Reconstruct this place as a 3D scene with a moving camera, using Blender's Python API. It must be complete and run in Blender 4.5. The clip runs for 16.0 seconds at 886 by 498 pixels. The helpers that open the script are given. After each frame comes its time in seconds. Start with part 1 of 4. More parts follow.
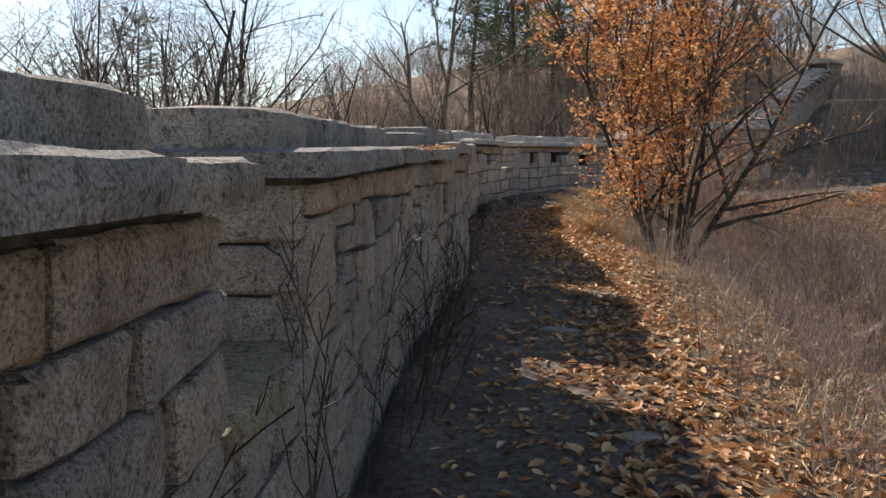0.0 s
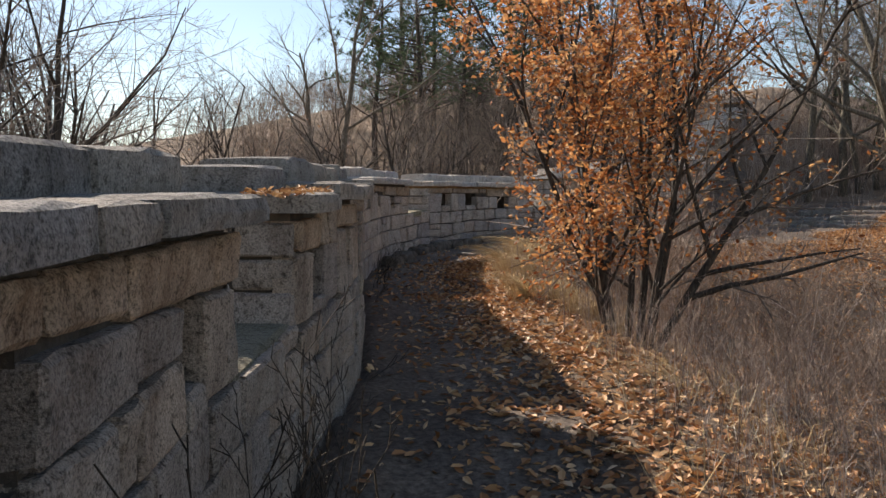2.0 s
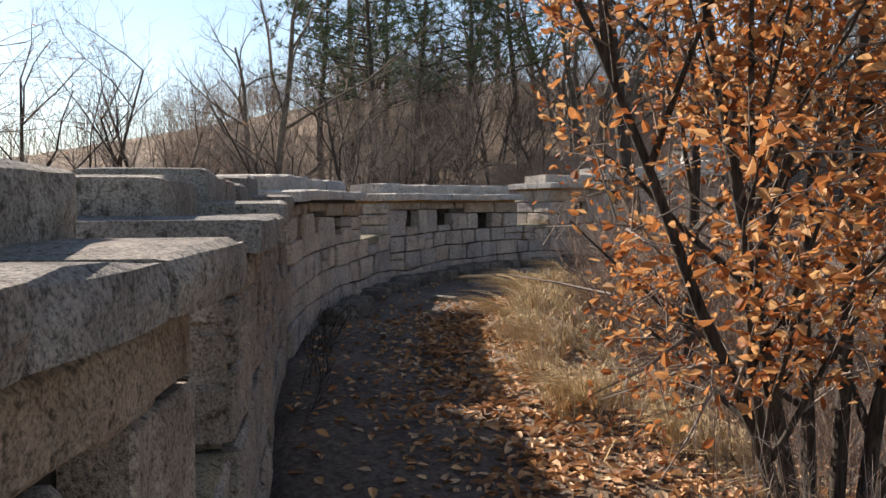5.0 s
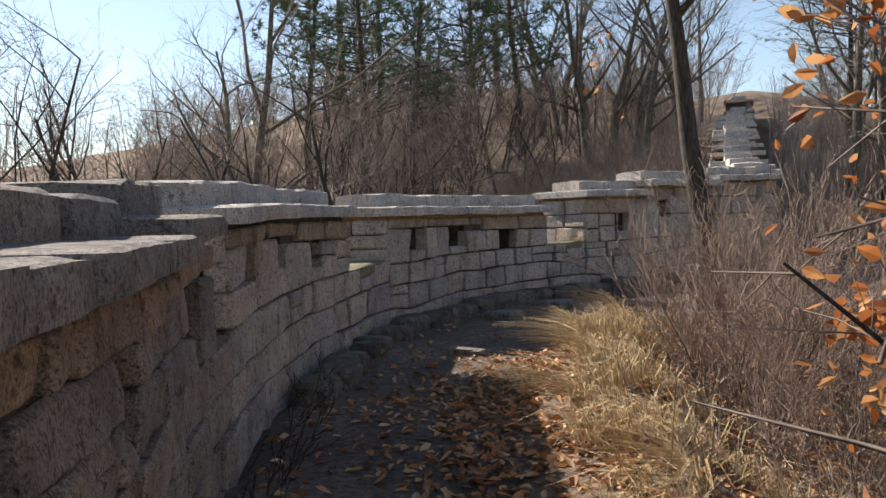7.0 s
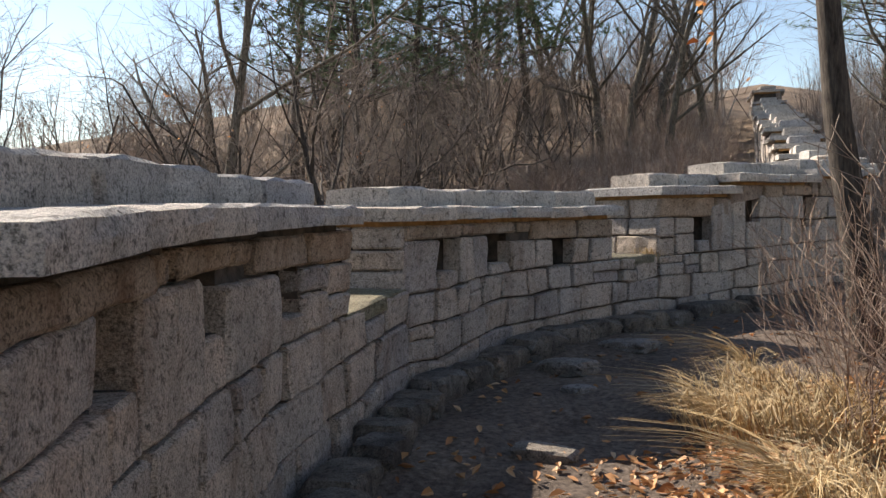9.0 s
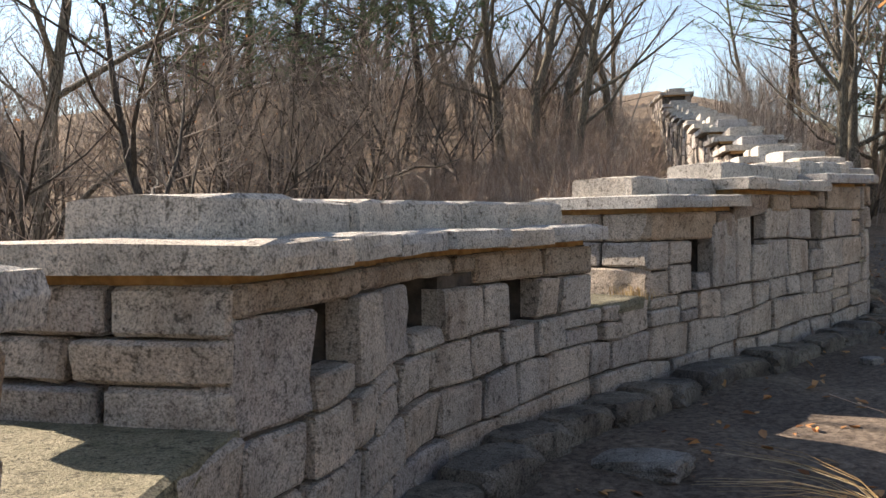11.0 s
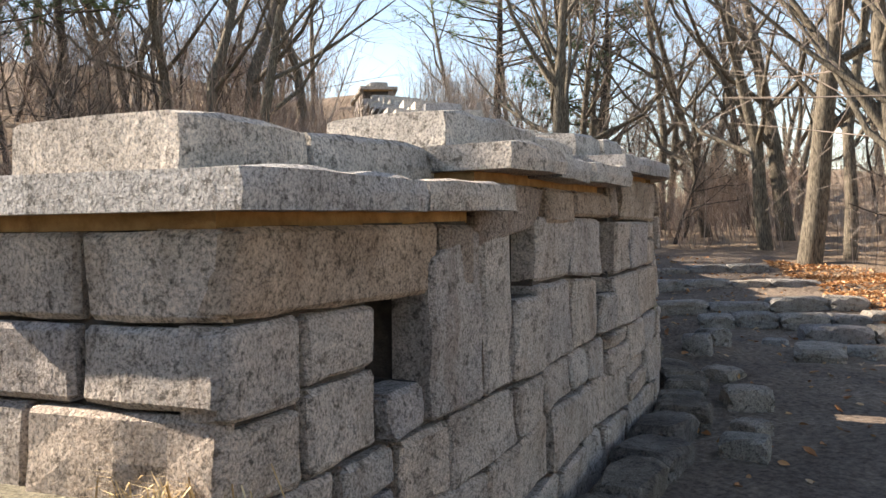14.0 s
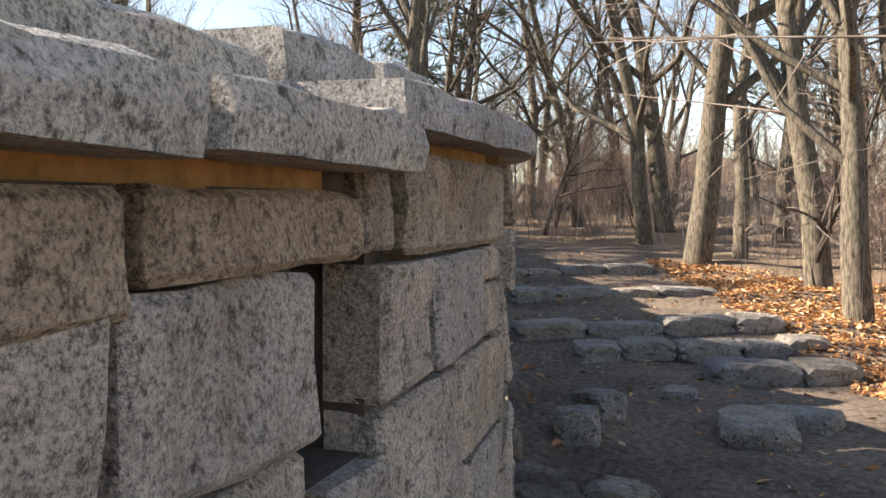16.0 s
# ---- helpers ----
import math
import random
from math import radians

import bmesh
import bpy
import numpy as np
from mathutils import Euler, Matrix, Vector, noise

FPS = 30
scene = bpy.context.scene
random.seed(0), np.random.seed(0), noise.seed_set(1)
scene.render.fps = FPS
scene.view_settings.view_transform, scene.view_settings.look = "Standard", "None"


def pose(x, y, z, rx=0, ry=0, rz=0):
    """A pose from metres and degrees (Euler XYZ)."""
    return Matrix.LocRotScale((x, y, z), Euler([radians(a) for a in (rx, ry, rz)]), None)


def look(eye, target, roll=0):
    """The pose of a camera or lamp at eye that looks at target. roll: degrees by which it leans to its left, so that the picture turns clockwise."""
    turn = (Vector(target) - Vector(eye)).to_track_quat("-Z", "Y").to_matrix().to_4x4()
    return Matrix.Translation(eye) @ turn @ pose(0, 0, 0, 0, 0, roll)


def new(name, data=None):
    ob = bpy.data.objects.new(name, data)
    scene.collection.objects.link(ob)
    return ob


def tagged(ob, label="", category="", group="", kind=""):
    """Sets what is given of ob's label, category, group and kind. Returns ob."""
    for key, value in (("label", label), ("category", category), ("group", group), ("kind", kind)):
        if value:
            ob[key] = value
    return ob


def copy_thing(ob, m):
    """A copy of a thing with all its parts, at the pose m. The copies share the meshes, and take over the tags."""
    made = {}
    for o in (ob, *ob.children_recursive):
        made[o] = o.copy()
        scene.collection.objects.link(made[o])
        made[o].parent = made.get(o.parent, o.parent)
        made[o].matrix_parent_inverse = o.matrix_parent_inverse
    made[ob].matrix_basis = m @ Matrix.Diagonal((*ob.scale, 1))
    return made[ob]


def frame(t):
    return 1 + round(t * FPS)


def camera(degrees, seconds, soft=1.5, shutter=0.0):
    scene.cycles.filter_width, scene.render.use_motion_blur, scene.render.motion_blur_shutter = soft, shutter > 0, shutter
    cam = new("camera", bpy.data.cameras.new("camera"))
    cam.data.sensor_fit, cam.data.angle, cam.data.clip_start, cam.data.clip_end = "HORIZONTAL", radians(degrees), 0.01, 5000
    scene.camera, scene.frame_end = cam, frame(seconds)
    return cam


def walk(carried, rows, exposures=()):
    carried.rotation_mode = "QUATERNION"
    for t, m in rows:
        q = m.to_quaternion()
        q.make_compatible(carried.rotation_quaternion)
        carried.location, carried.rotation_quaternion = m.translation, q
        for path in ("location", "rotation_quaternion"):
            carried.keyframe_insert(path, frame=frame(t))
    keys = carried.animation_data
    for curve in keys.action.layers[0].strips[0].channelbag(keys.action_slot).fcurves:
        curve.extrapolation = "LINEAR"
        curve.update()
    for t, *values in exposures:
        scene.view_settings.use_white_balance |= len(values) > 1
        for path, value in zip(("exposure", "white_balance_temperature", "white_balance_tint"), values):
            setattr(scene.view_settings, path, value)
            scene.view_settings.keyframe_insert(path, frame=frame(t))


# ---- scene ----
cam = camera(54.5, 16.0)
PATH = [
    (0, (0.033, 0.06, 1.56), (0.024, 2.052, 1.382), -0.2),
    (0.5, (0.018, 0.838, 1.559), (0.021, 2.836, 1.467), 0.2),
    (1, (0.073, 1.629, 1.615), (0.1, 3.625, 1.505), -0.1),
    (1.5, (0.137, 2.404, 1.627), (0.182, 4.402, 1.549), 0.1),
    (2, (0.215, 3.227, 1.679), (0.424, 5.214, 1.589), -0.0),
    (2.5, (0.305, 4.031, 1.707), (0.603, 6.006, 1.61), 0.1),
    (3, (0.35, 4.803, 1.751), (0.654, 6.778, 1.667), -0.1),
    (3.5, (0.375, 5.605, 1.75), (0.683, 7.579, 1.654), 0.0),
    (4, (0.363, 6.409, 1.779), (0.678, 8.382, 1.696), -0.1),
    (6.5, (0.732, 10.02, 2.028), (1.064, 11.991, 1.965), -1.0),
    (7, (0.742, 10.86, 2.003), (1.078, 12.831, 1.956), -1.3),
    (7.5, (0.787, 11.669, 2.007), (1.122, 13.641, 1.954), -1.8),
    (8, (0.793, 12.404, 2.059), (1.134, 14.373, 1.991), -1.0),
    (10.5, (1.285, 16.579, 2.224), (1.746, 18.525, 2.187), -0.5),
    (11, (1.491, 17.307, 2.278), (2.112, 19.208, 2.232), -0.5),
    (11.5, (1.67, 18.005, 2.283), (2.486, 19.83, 2.234), -0.6),
    (12, (1.981, 18.683, 2.306), (2.913, 20.453, 2.286), -0.6),
    (12.5, (2.392, 19.332, 2.293), (3.362, 21.08, 2.261), -0.6),
    (13, (2.92, 19.942, 2.299), (3.983, 21.636, 2.25), -0.6),
    (13.5, (3.508, 20.544, 2.307), (4.618, 22.207, 2.266), -0.6),
    (14, (4.159, 21.105, 2.36), (5.367, 22.698, 2.332), -0.5),
    (14.5, (4.748, 21.578, 2.462), (6.053, 23.093, 2.423), -0.2),
    (15, (5.303, 22.102, 2.467), (6.685, 23.546, 2.416), -0.0),
    (15.5, (5.952, 22.563, 2.473), (7.363, 23.979, 2.408), 0.1),
    (16, (6.604, 22.987, 2.535), (8.029, 24.388, 2.46), 0.1),
]
EXPOSURES = [(0, 1.0, 7100, 14), (1, 0.9, 7100, 14), (2.5, 0.92, 7200, 14), (4, 1.05, 7100, 14), (8, 1.0, 7000, 14), (10.5, 1.44, 7450, 14), (16, 1.87, 7550, 14)]
walk(cam, [(t, look(eye, target, roll)) for t, eye, target, roll in PATH],
     exposures=EXPOSURES)


# ---- light ----
SUN_AZ = (-0.585, 0.811)
SUN_EL = radians(32.5)
world = bpy.data.worlds.new("sky")
scene.world = world
world.use_nodes = True
wn = world.node_tree
bg = wn.nodes["Background"]
sky = wn.nodes.new("ShaderNodeTexSky")
sky.sky_type = 'NISHITA'
sky.sun_disc = False
sky.sun_elevation = SUN_EL
sky.sun_rotation = math.atan2(SUN_AZ[0], SUN_AZ[1])
sky.air_density, sky.dust_density, sky.ozone_density = 1.0, 0.1, 1.2
wn.links.new(sky.outputs[0], bg.inputs[0])
bg.inputs[1].default_value = 0.088
sun = new("sun", bpy.data.lights.new("sun", 'SUN'))
sun.data.energy, sun.data.angle, sun.data.color = 5.0, radians(0.5), (1.0, 0.94, 0.86)
sun.matrix_world = look((SUN_AZ[0] * 40 * math.cos(SUN_EL), SUN_AZ[1] * 40 * math.cos(SUN_EL), 40 * math.sin(SUN_EL)), (0, 0, 0))


# ---- materials ----
def material(name, rough=0.9):
    m = bpy.data.materials.new(name)
    m.use_nodes = True
    nt = m.node_tree
    b = nt.nodes["Principled BSDF"]
    b.inputs["Roughness"].default_value = rough
    b.inputs["Specular IOR Level"].default_value = 0.25
    return m, nt, b


def tex(nt, kind, scale, detail=4, rough=0.6, coord="Object", stretch=(1, 1, 1), world_space=True):
    if world_space:
        c = nt.nodes.new("ShaderNodeNewGeometry").outputs["Position"]
    else:
        c = nt.nodes.new("ShaderNodeTexCoord").outputs[coord]
    mp = nt.nodes.new("ShaderNodeMapping")
    mp.inputs["Scale"].default_value = stretch
    nt.links.new(c, mp.inputs[0])
    if kind == "noise":
        n = nt.nodes.new("ShaderNodeTexNoise")
        n.inputs["Detail"].default_value, n.inputs["Roughness"].default_value = detail, rough
    else:
        n = nt.nodes.new("ShaderNodeTexVoronoi")
    n.inputs["Scale"].default_value = scale
    nt.links.new(mp.outputs[0], n.inputs["Vector"])
    return n.outputs[0]


def ramp(nt, fac, stops):
    r = nt.nodes.new("ShaderNodeValToRGB")
    el = r.color_ramp.elements
    while len(el) < len(stops):
        el.new(0.5)
    for e, (p, c) in zip(el, stops):
        e.position, e.color = p, (*c, 1)
    nt.links.new(fac, r.inputs[0])
    return r.outputs[0]


def mix(nt, fac, a, b, mode='MIX'):
    n = nt.nodes.new("ShaderNodeMix")
    n.data_type, n.blend_type = 'RGBA', mode
    for sock, val in ((n.inputs[0], fac), (n.inputs[6], a), (n.inputs[7], b)):
        if isinstance(val, (int, float)):
            sock.default_value = val
        elif isinstance(val, tuple):
            sock.default_value = (*val, 1)
        else:
            nt.links.new(val, sock)
    return n.outputs[2]


def bump(nt, b, height, strength, dist):
    n = nt.nodes.new("ShaderNodeBump")
    n.inputs["Strength"].default_value, n.inputs["Distance"].default_value = strength, dist
    nt.links.new(height, n.inputs["Height"])
    nt.links.new(n.outputs[0], b.inputs["Normal"])


def granite(name, light, dark, stain, stain_amount=0.5):
    m, nt, b = material(name, 0.92)
    speck = ramp(nt, tex(nt, "noise", 105, 3, 0.8), [(0.35, (0.36, 0.355, 0.35)), (0.48, (0.98, 0.98, 0.98)), (0.64, (1.44, 1.42, 1.39))])
    patch = ramp(nt, tex(nt, "noise", 3.2, 6, 0.65), [(0.36, dark), (0.62, light)])
    info = nt.nodes.new("ShaderNodeObjectInfo").outputs["Random"]
    tint = ramp(nt, info, [(0.0, (0.80, 0.80, 0.84)), (0.35, (1.0, 0.99, 0.97)), (0.7, (1.08, 1.0, 0.92)), (1.0, (0.9, 0.9, 0.9))])
    col = mix(nt, 1.0, patch, speck, 'MULTIPLY')
    col = mix(nt, 1.0, col, tint, 'MULTIPLY')
    streak = ramp(nt, tex(nt, "noise", 2.6, 5, 0.7, stretch=(2.2, 2.2, 0.7)), [(0.50, (0, 0, 0)), (0.72, (stain_amount,) * 3)])
    col = mix(nt, streak, col, stain)
    pits = ramp(nt, tex(nt, "noise", 26, 5, 0.75), [(0.36, (0.24, 0.23, 0.215)), (0.47, (1, 1, 1))])
    col = mix(nt, 0.85, col, pits, 'MULTIPLY')
    nt.links.new(col, b.inputs["Base Color"])
    h = mix(nt, 0.35, tex(nt, "noise", 24, 6, 0.8), tex(nt, "noise", 80, 3, 0.7))
    bump(nt, b, h, 1.0, 0.035)
    return m


def simple(name, stops, scale, rough=0.9, bump_scale=40, bump_dist=0.01, per="none", stretch=(1, 1, 1)):
    m, nt, b = material(name, rough)
    col = ramp(nt, tex(nt, "noise", scale, 6, 0.65, stretch=stretch), stops)
    if per == "island":
        r = nt.nodes.new("ShaderNodeNewGeometry").outputs["Random Per Island"]
        col = ramp(nt, r, stops)
    nt.links.new(col, b.inputs["Base Color"])
    if bump_dist:
        bump(nt, b, tex(nt, "noise", bump_scale, 5, 0.7, stretch=stretch), 0.8, bump_dist)
    return m


M_STONE = granite("granite", (0.55, 0.495, 0.445), (0.38, 0.345, 0.315), (0.20, 0.13, 0.085), 0.55)
M_OLD = granite("granite_old", (0.41, 0.365, 0.325), (0.27, 0.24, 0.215), (0.13, 0.085, 0.06), 0.55)
M_SILL = granite("mossy_sill", (0.30, 0.275, 0.20), (0.19, 0.175, 0.12), (0.10, 0.10, 0.05), 0.6)
M_LINTEL = granite("granite_stained", (0.45, 0.37, 0.30), (0.30, 0.24, 0.19), (0.15, 0.085, 0.05), 0.7)
M_CAP = granite("granite_cap", (0.60, 0.575, 0.54), (0.42, 0.40, 0.375), (0.22, 0.21, 0.19), 0.4)
M_OLDCAP = granite("granite_old_cap", (0.38, 0.36, 0.335), (0.22, 0.205, 0.19), (0.11, 0.10, 0.085), 0.6)
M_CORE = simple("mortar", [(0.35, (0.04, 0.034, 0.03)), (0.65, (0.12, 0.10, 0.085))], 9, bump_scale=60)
M_CLAY = simple("clay_mortar", [(0.35, (0.22, 0.12, 0.05)), (0.65, (0.42, 0.25, 0.11))], 12, bump_scale=50)
M_FOOT = granite("footing_rock", (0.25, 0.23, 0.20), (0.10, 0.09, 0.08), (0.05, 0.045, 0.04), 0.7)
M_ROCK = granite("step_rock", (0.36, 0.34, 0.31), (0.2, 0.19, 0.17), (0.15, 0.12, 0.09), 0.5)
M_BARK = simple("bark", [(0.35, (0.022, 0.018, 0.015)), (0.65, (0.095, 0.078, 0.063))], 14, bump_scale=30, bump_dist=0.015, stretch=(3, 3, 0.5))
M_PALEBARK = simple("pale_bark", [(0.36, (0.04, 0.033, 0.026)), (0.64, (0.21, 0.18, 0.135))], 13, bump_scale=30, bump_dist=0.02, stretch=(3, 3, 0.6))
M_TWIG = simple("twig", [(0.35, (0.10, 0.08, 0.067)), (0.65, (0.27, 0.22, 0.185))], 5, bump_dist=0)
M_BRUSH = simple("brush", [(0.0, (0.12, 0.085, 0.065)), (0.5, (0.36, 0.285, 0.235)), (1.0, (0.62, 0.54, 0.46))], 5, bump_dist=0, per="island")
M_SCRUB = simple("scrub", [(0.0, (0.11, 0.07, 0.055)), (0.5, (0.23, 0.165, 0.13)), (1.0, (0.42, 0.33, 0.26))], 5, bump_dist=0, per="island")
M_GRASS = simple("dry_grass", [(0.0, (0.34, 0.22, 0.10)), (0.6, (0.55, 0.41, 0.22)), (1.0, (0.68, 0.56, 0.36))], 5, bump_dist=0, per="island")
M_NEEDLE = simple("needles", [(0.0, (0.06, 0.09, 0.045)), (1.0, (0.15, 0.19, 0.095))], 5, bump_dist=0, per="island")


def leaf_material(name, stops, glow=0.35):
    m, nt, b = material(name, 0.6)
    r = nt.nodes.new("ShaderNodeNewGeometry").outputs["Random Per Island"]
    col = ramp(nt, r, stops)
    nt.links.new(col, b.inputs["Base Color"])
    tr = nt.nodes.new("ShaderNodeBsdfTranslucent")
    nt.links.new(col, tr.inputs[0])
    ms = nt.nodes.new("ShaderNodeMixShader")
    ms.inputs[0].default_value = glow
    nt.links.new(b.outputs[0], ms.inputs[1])
    nt.links.new(tr.outputs[0], ms.inputs[2])
    nt.links.new(ms.outputs[0], nt.nodes["Material Output"].inputs[0])
    return m


M_LEAF = leaf_material("oak_leaf", [(0.0, (0.25, 0.075, 0.025)), (0.5, (0.46, 0.19, 0.065)), (1.0, (0.62, 0.37, 0.17))], 0.45)
M_LITTER = leaf_material("fallen_leaf", [(0.0, (0.17, 0.075, 0.035)), (0.35, (0.40, 0.19, 0.08)), (0.75, (0.56, 0.32, 0.145)), (1.0, (0.66, 0.47, 0.29))], 0.15)


def soil():
    m, nt, b = material("soil", 0.95)
    fine = ramp(nt, tex(nt, "noise", 22, 8, 0.75), [(0.34, (0.06, 0.047, 0.037)), (0.5, (0.155, 0.125, 0.102)), (0.70, (0.30, 0.25, 0.205))])
    big = ramp(nt, tex(nt, "noise", 1.1, 5, 0.6), [(0.38, (0.75, 0.72, 0.7)), (0.65, (1.25, 1.2, 1.12))])
    nt.links.new(mix(nt, 1.0, fine, big, 'MULTIPLY'), b.inputs["Base Color"])
    bump(nt, b, tex(nt, "noise", 16, 8, 0.75), 1.0, 0.035)
    return m


def forest_floor():
    m, nt, b = material("forest_floor", 0.95)
    fine = ramp(nt, tex(nt, "noise", 17, 8, 0.8), [(0.3, (0.10, 0.075, 0.055)), (0.5, (0.26, 0.195, 0.14)), (0.72, (0.46, 0.37, 0.27))])
    big = ramp(nt, tex(nt, "noise", 0.5, 5, 0.6), [(0.38, (0.7, 0.68, 0.66)), (0.65, (1.15, 1.1, 1.05))])
    nt.links.new(mix(nt, 1.0, fine, big, 'MULTIPLY'), b.inputs["Base Color"])
    bump(nt, b, tex(nt, "noise", 14, 8, 0.8), 1.0, 0.06)
    return m


M_SOIL, M_FLOOR = soil(), forest_floor()


# ---- the plan: the wall's inner face, and the ground ----
FACE = [(-0.80, -4), (-0.66, -1), (-0.52, 1.5), (-0.45, 3), (-0.36, 4.5), (-0.24, 6.2), (0.0, 8), (0.22, 9.4), (0.29, 10.6), (0.30, 12),
        (0.29, 13.5), (0.34, 15), (0.52, 16.5), (0.90, 18.0), (1.32, 19.05), (1.71, 19.93), (2.07, 20.34), (2.66, 21.25), (3.4, 21.87), (4.2, 22.42),
        (4.87, 22.81), (5.53, 23.16), (6.4, 23.55), (7.31, 24.06), (8.3, 24.56), (9.03, 25.02), (9.58, 25.62), (9.95, 26.6), (10.8, 28.3), (11.95, 30.4), (13.1, 32.6),
        (14.3, 34.8), (15.5, 37.0), (16.8, 39.3), (18.1, 41.5), (19.3, 43.7), (20.7, 46.2), (22.2, 49)]


def smooth_curve(points, n=14):
    p = [Vector((*q, 0)) for q in points]
    p = [2 * p[0] - p[1]] + p + [2 * p[-1] - p[-2]]
    out = []
    for i in range(1, len(p) - 2):
        for j in range(n):
            t = j / n
            a, b, c, d = p[i - 1:i + 3]
            out.append(0.5 * (2 * b + (c - a) * t + (2 * a - 5 * b + 4 * c - d) * t * t + (3 * b - a - 3 * c + d) * t ** 3))
    out.append(p[-2])
    return np.array([(v.x, v.y) for v in out])


CURVE = smooth_curve(FACE)
ARC = np.concatenate([[0], np.cumsum(np.hypot(*np.diff(CURVE, axis=0).T))])
TANG = np.gradient(CURVE, axis=0)
TANG /= np.hypot(TANG[:, 0], TANG[:, 1])[:, None]
OUT = np.stack([-TANG[:, 1], TANG[:, 0]], 1)


def s_at(y):
    return float(np.interp(y, CURVE[:, 1], ARC))


def on_wall(s, d, z):
    """The place s along the wall's face, d metres into the wall, at height z."""
    x, y, nx, ny = (float(np.interp(s, ARC, a)) for a in (CURVE[:, 0], CURVE[:, 1], OUT[:, 0], OUT[:, 1]))
    return Vector((x + nx * d, y + ny * d, z))


BASE_Y = [-6, 0, 6, 10.4, 18.5, 22.4, 24, 25.4, 28, 31, 35, 38, 42, 43.4, 50]
BASE_Z = [-0.2, 0.03, 0.26, 0.48, 0.84, 1.02, 1.12, 1.22, 1.95, 2.7, 3.5, 4.1, 4.85, 5.6, 6.2]


def base_z(y):
    return np.interp(y, BASE_Y, BASE_Z)


def ground_z(x, y):
    """The height of the ground, for arrays."""
    x, y = np.atleast_1d(np.asarray(x, float)), np.atleast_1d(np.asarray(y, float))
    best = np.full(x.shape, 1e9)
    lat = np.zeros(x.shape)
    along = np.zeros(x.shape)
    for i in range(0, len(CURVE), 3):
        dx, dy = x - CURVE[i, 0], y - CURVE[i, 1]
        dd = dx * dx + dy * dy
        near = dd < best
        best = np.where(near, dd, best)
        lat = np.where(near, -(dx * OUT[i, 0] + dy * OUT[i, 1]), lat)
        along = np.where(near, CURVE[i, 1], along)
    far = np.sqrt(best)
    lat = np.where(lat >= 0, far, -far)
    base = base_z(along)
    far_in = np.interp(lat, [2.5, 7], [0, 1])
    along = np.where(lat > 0, along * (1 - far_in) + y * far_in, along)
    base = base_z(along)
    steep = np.interp(along, [0, 14, 20, 24, 30], [1, 1, 0.55, 0.22, 0.25])
    inside = base - steep * np.interp(lat, [0, 1.9, 2.4, 4, 7, 12, 20], [0, 0.0, 0.08, 0.75, 1.5, 1.5, 0.7])
    mound = 0.20 * np.exp(-((lat - 2.35) / 0.55) ** 2) * np.exp(-((along - 16.5) / 3.0) ** 2)
    inside = inside + mound
    outside = base - np.interp(along, [8, 13, 19], [1, 0.7, 0.35]) * np.interp(-lat, [0, 0.9, 2.5, 6, 14, 30], [0.1, 0.4, 1.6, 2.8, 3.6, 4.5])
    z = np.where(lat > 0, inside, outside)
    # the path's steps climb away from the last bend
    ahead = (x - 13.2) * 0.707 + (y - 27.0) * 0.707
    side = -(x - 13.2) * 0.707 + (y - 27.0) * 0.707
    climb = np.interp(ahead, [-3, 0, 0.35, 0.55, 1.0, 1.2, 2.7, 2.95, 5.0, 5.3, 12, 30], [1.12, 1.16, 1.19, 1.29, 1.31, 1.42, 1.48, 1.59, 1.64, 1.75, 2.2, 3.3])
    w = np.interp(ahead, [-4, -1], [0, 1]) * np.interp(side, [-9, -5, 2.5, 5], [0, 1, 1, 0]) * np.interp(lat, [0.3, 1.8], [0, 1])
    z = z * (1 - w) + climb * w
    hill = np.interp(y, [36, 62], [0, 1]) * 10 * np.exp(-(((x - 20) / 34) ** 2 + ((y - 88) / 30) ** 2))
    wide = np.hypot(x - 3, y - 15)
    z = z + hill + np.interp(wide, [60, 150, 800, 3000], [0, -4, -14, -30])
    return z


def gz(x, y):
    return float(ground_z(x, y)[0])


# ---- mesh helpers ----
def mesh_of(name, verts, faces, mats, smooth=False, index=None):
    me = bpy.data.meshes.new(name)
    me.from_pydata([tuple(v) for v in verts], [], faces)
    for m in (mats if isinstance(mats, (list, tuple)) else [mats]):
        me.materials.append(m)
    if index is not None:
        me.polygons.foreach_set("material_index", index)
    if smooth:
        me.polygons.foreach_set("use_smooth", [True] * len(me.polygons))
    me.update()
    return me


def part(name, me, parent, label=""):
    ob = new(name, me)
    ob.parent = parent
    return tagged(ob, label)


def thing(name, label, category, at=(0, 0, 0), group="", kind=""):
    ob = new(name)
    ob.location = at
    return tagged(ob, label, category, group, kind)


def tubes(lines, name, mat, sides=4):
    """Tapered branches: each line is a list of (point, radius)."""
    verts, faces = [], []
    ring = [(math.cos(2 * math.pi * k / sides), math.sin(2 * math.pi * k / sides)) for k in range(sides)]
    for line in lines:
        start = len(verts)
        for i, (p, r) in enumerate(line):
            a, b = line[max(i - 1, 0)][0], line[min(i + 1, len(line) - 1)][0]
            d = (b - a).normalized()
            u = d.orthogonal() if abs(d.z) > 0.9 else d.cross(Vector((0, 0, 1)))
            u.normalize()
            w = d.cross(u)
            verts += [p + u * (c * r) + w * (s * r) for c, s in ring]
        for i in range(len(line) - 1):
            for k in range(sides):
                a, b = start + i * sides + k, start + i * sides + (k + 1) % sides
                faces.append((a, b, b + sides, a + sides))
    return mesh_of(name, verts, faces, mat, smooth=True)


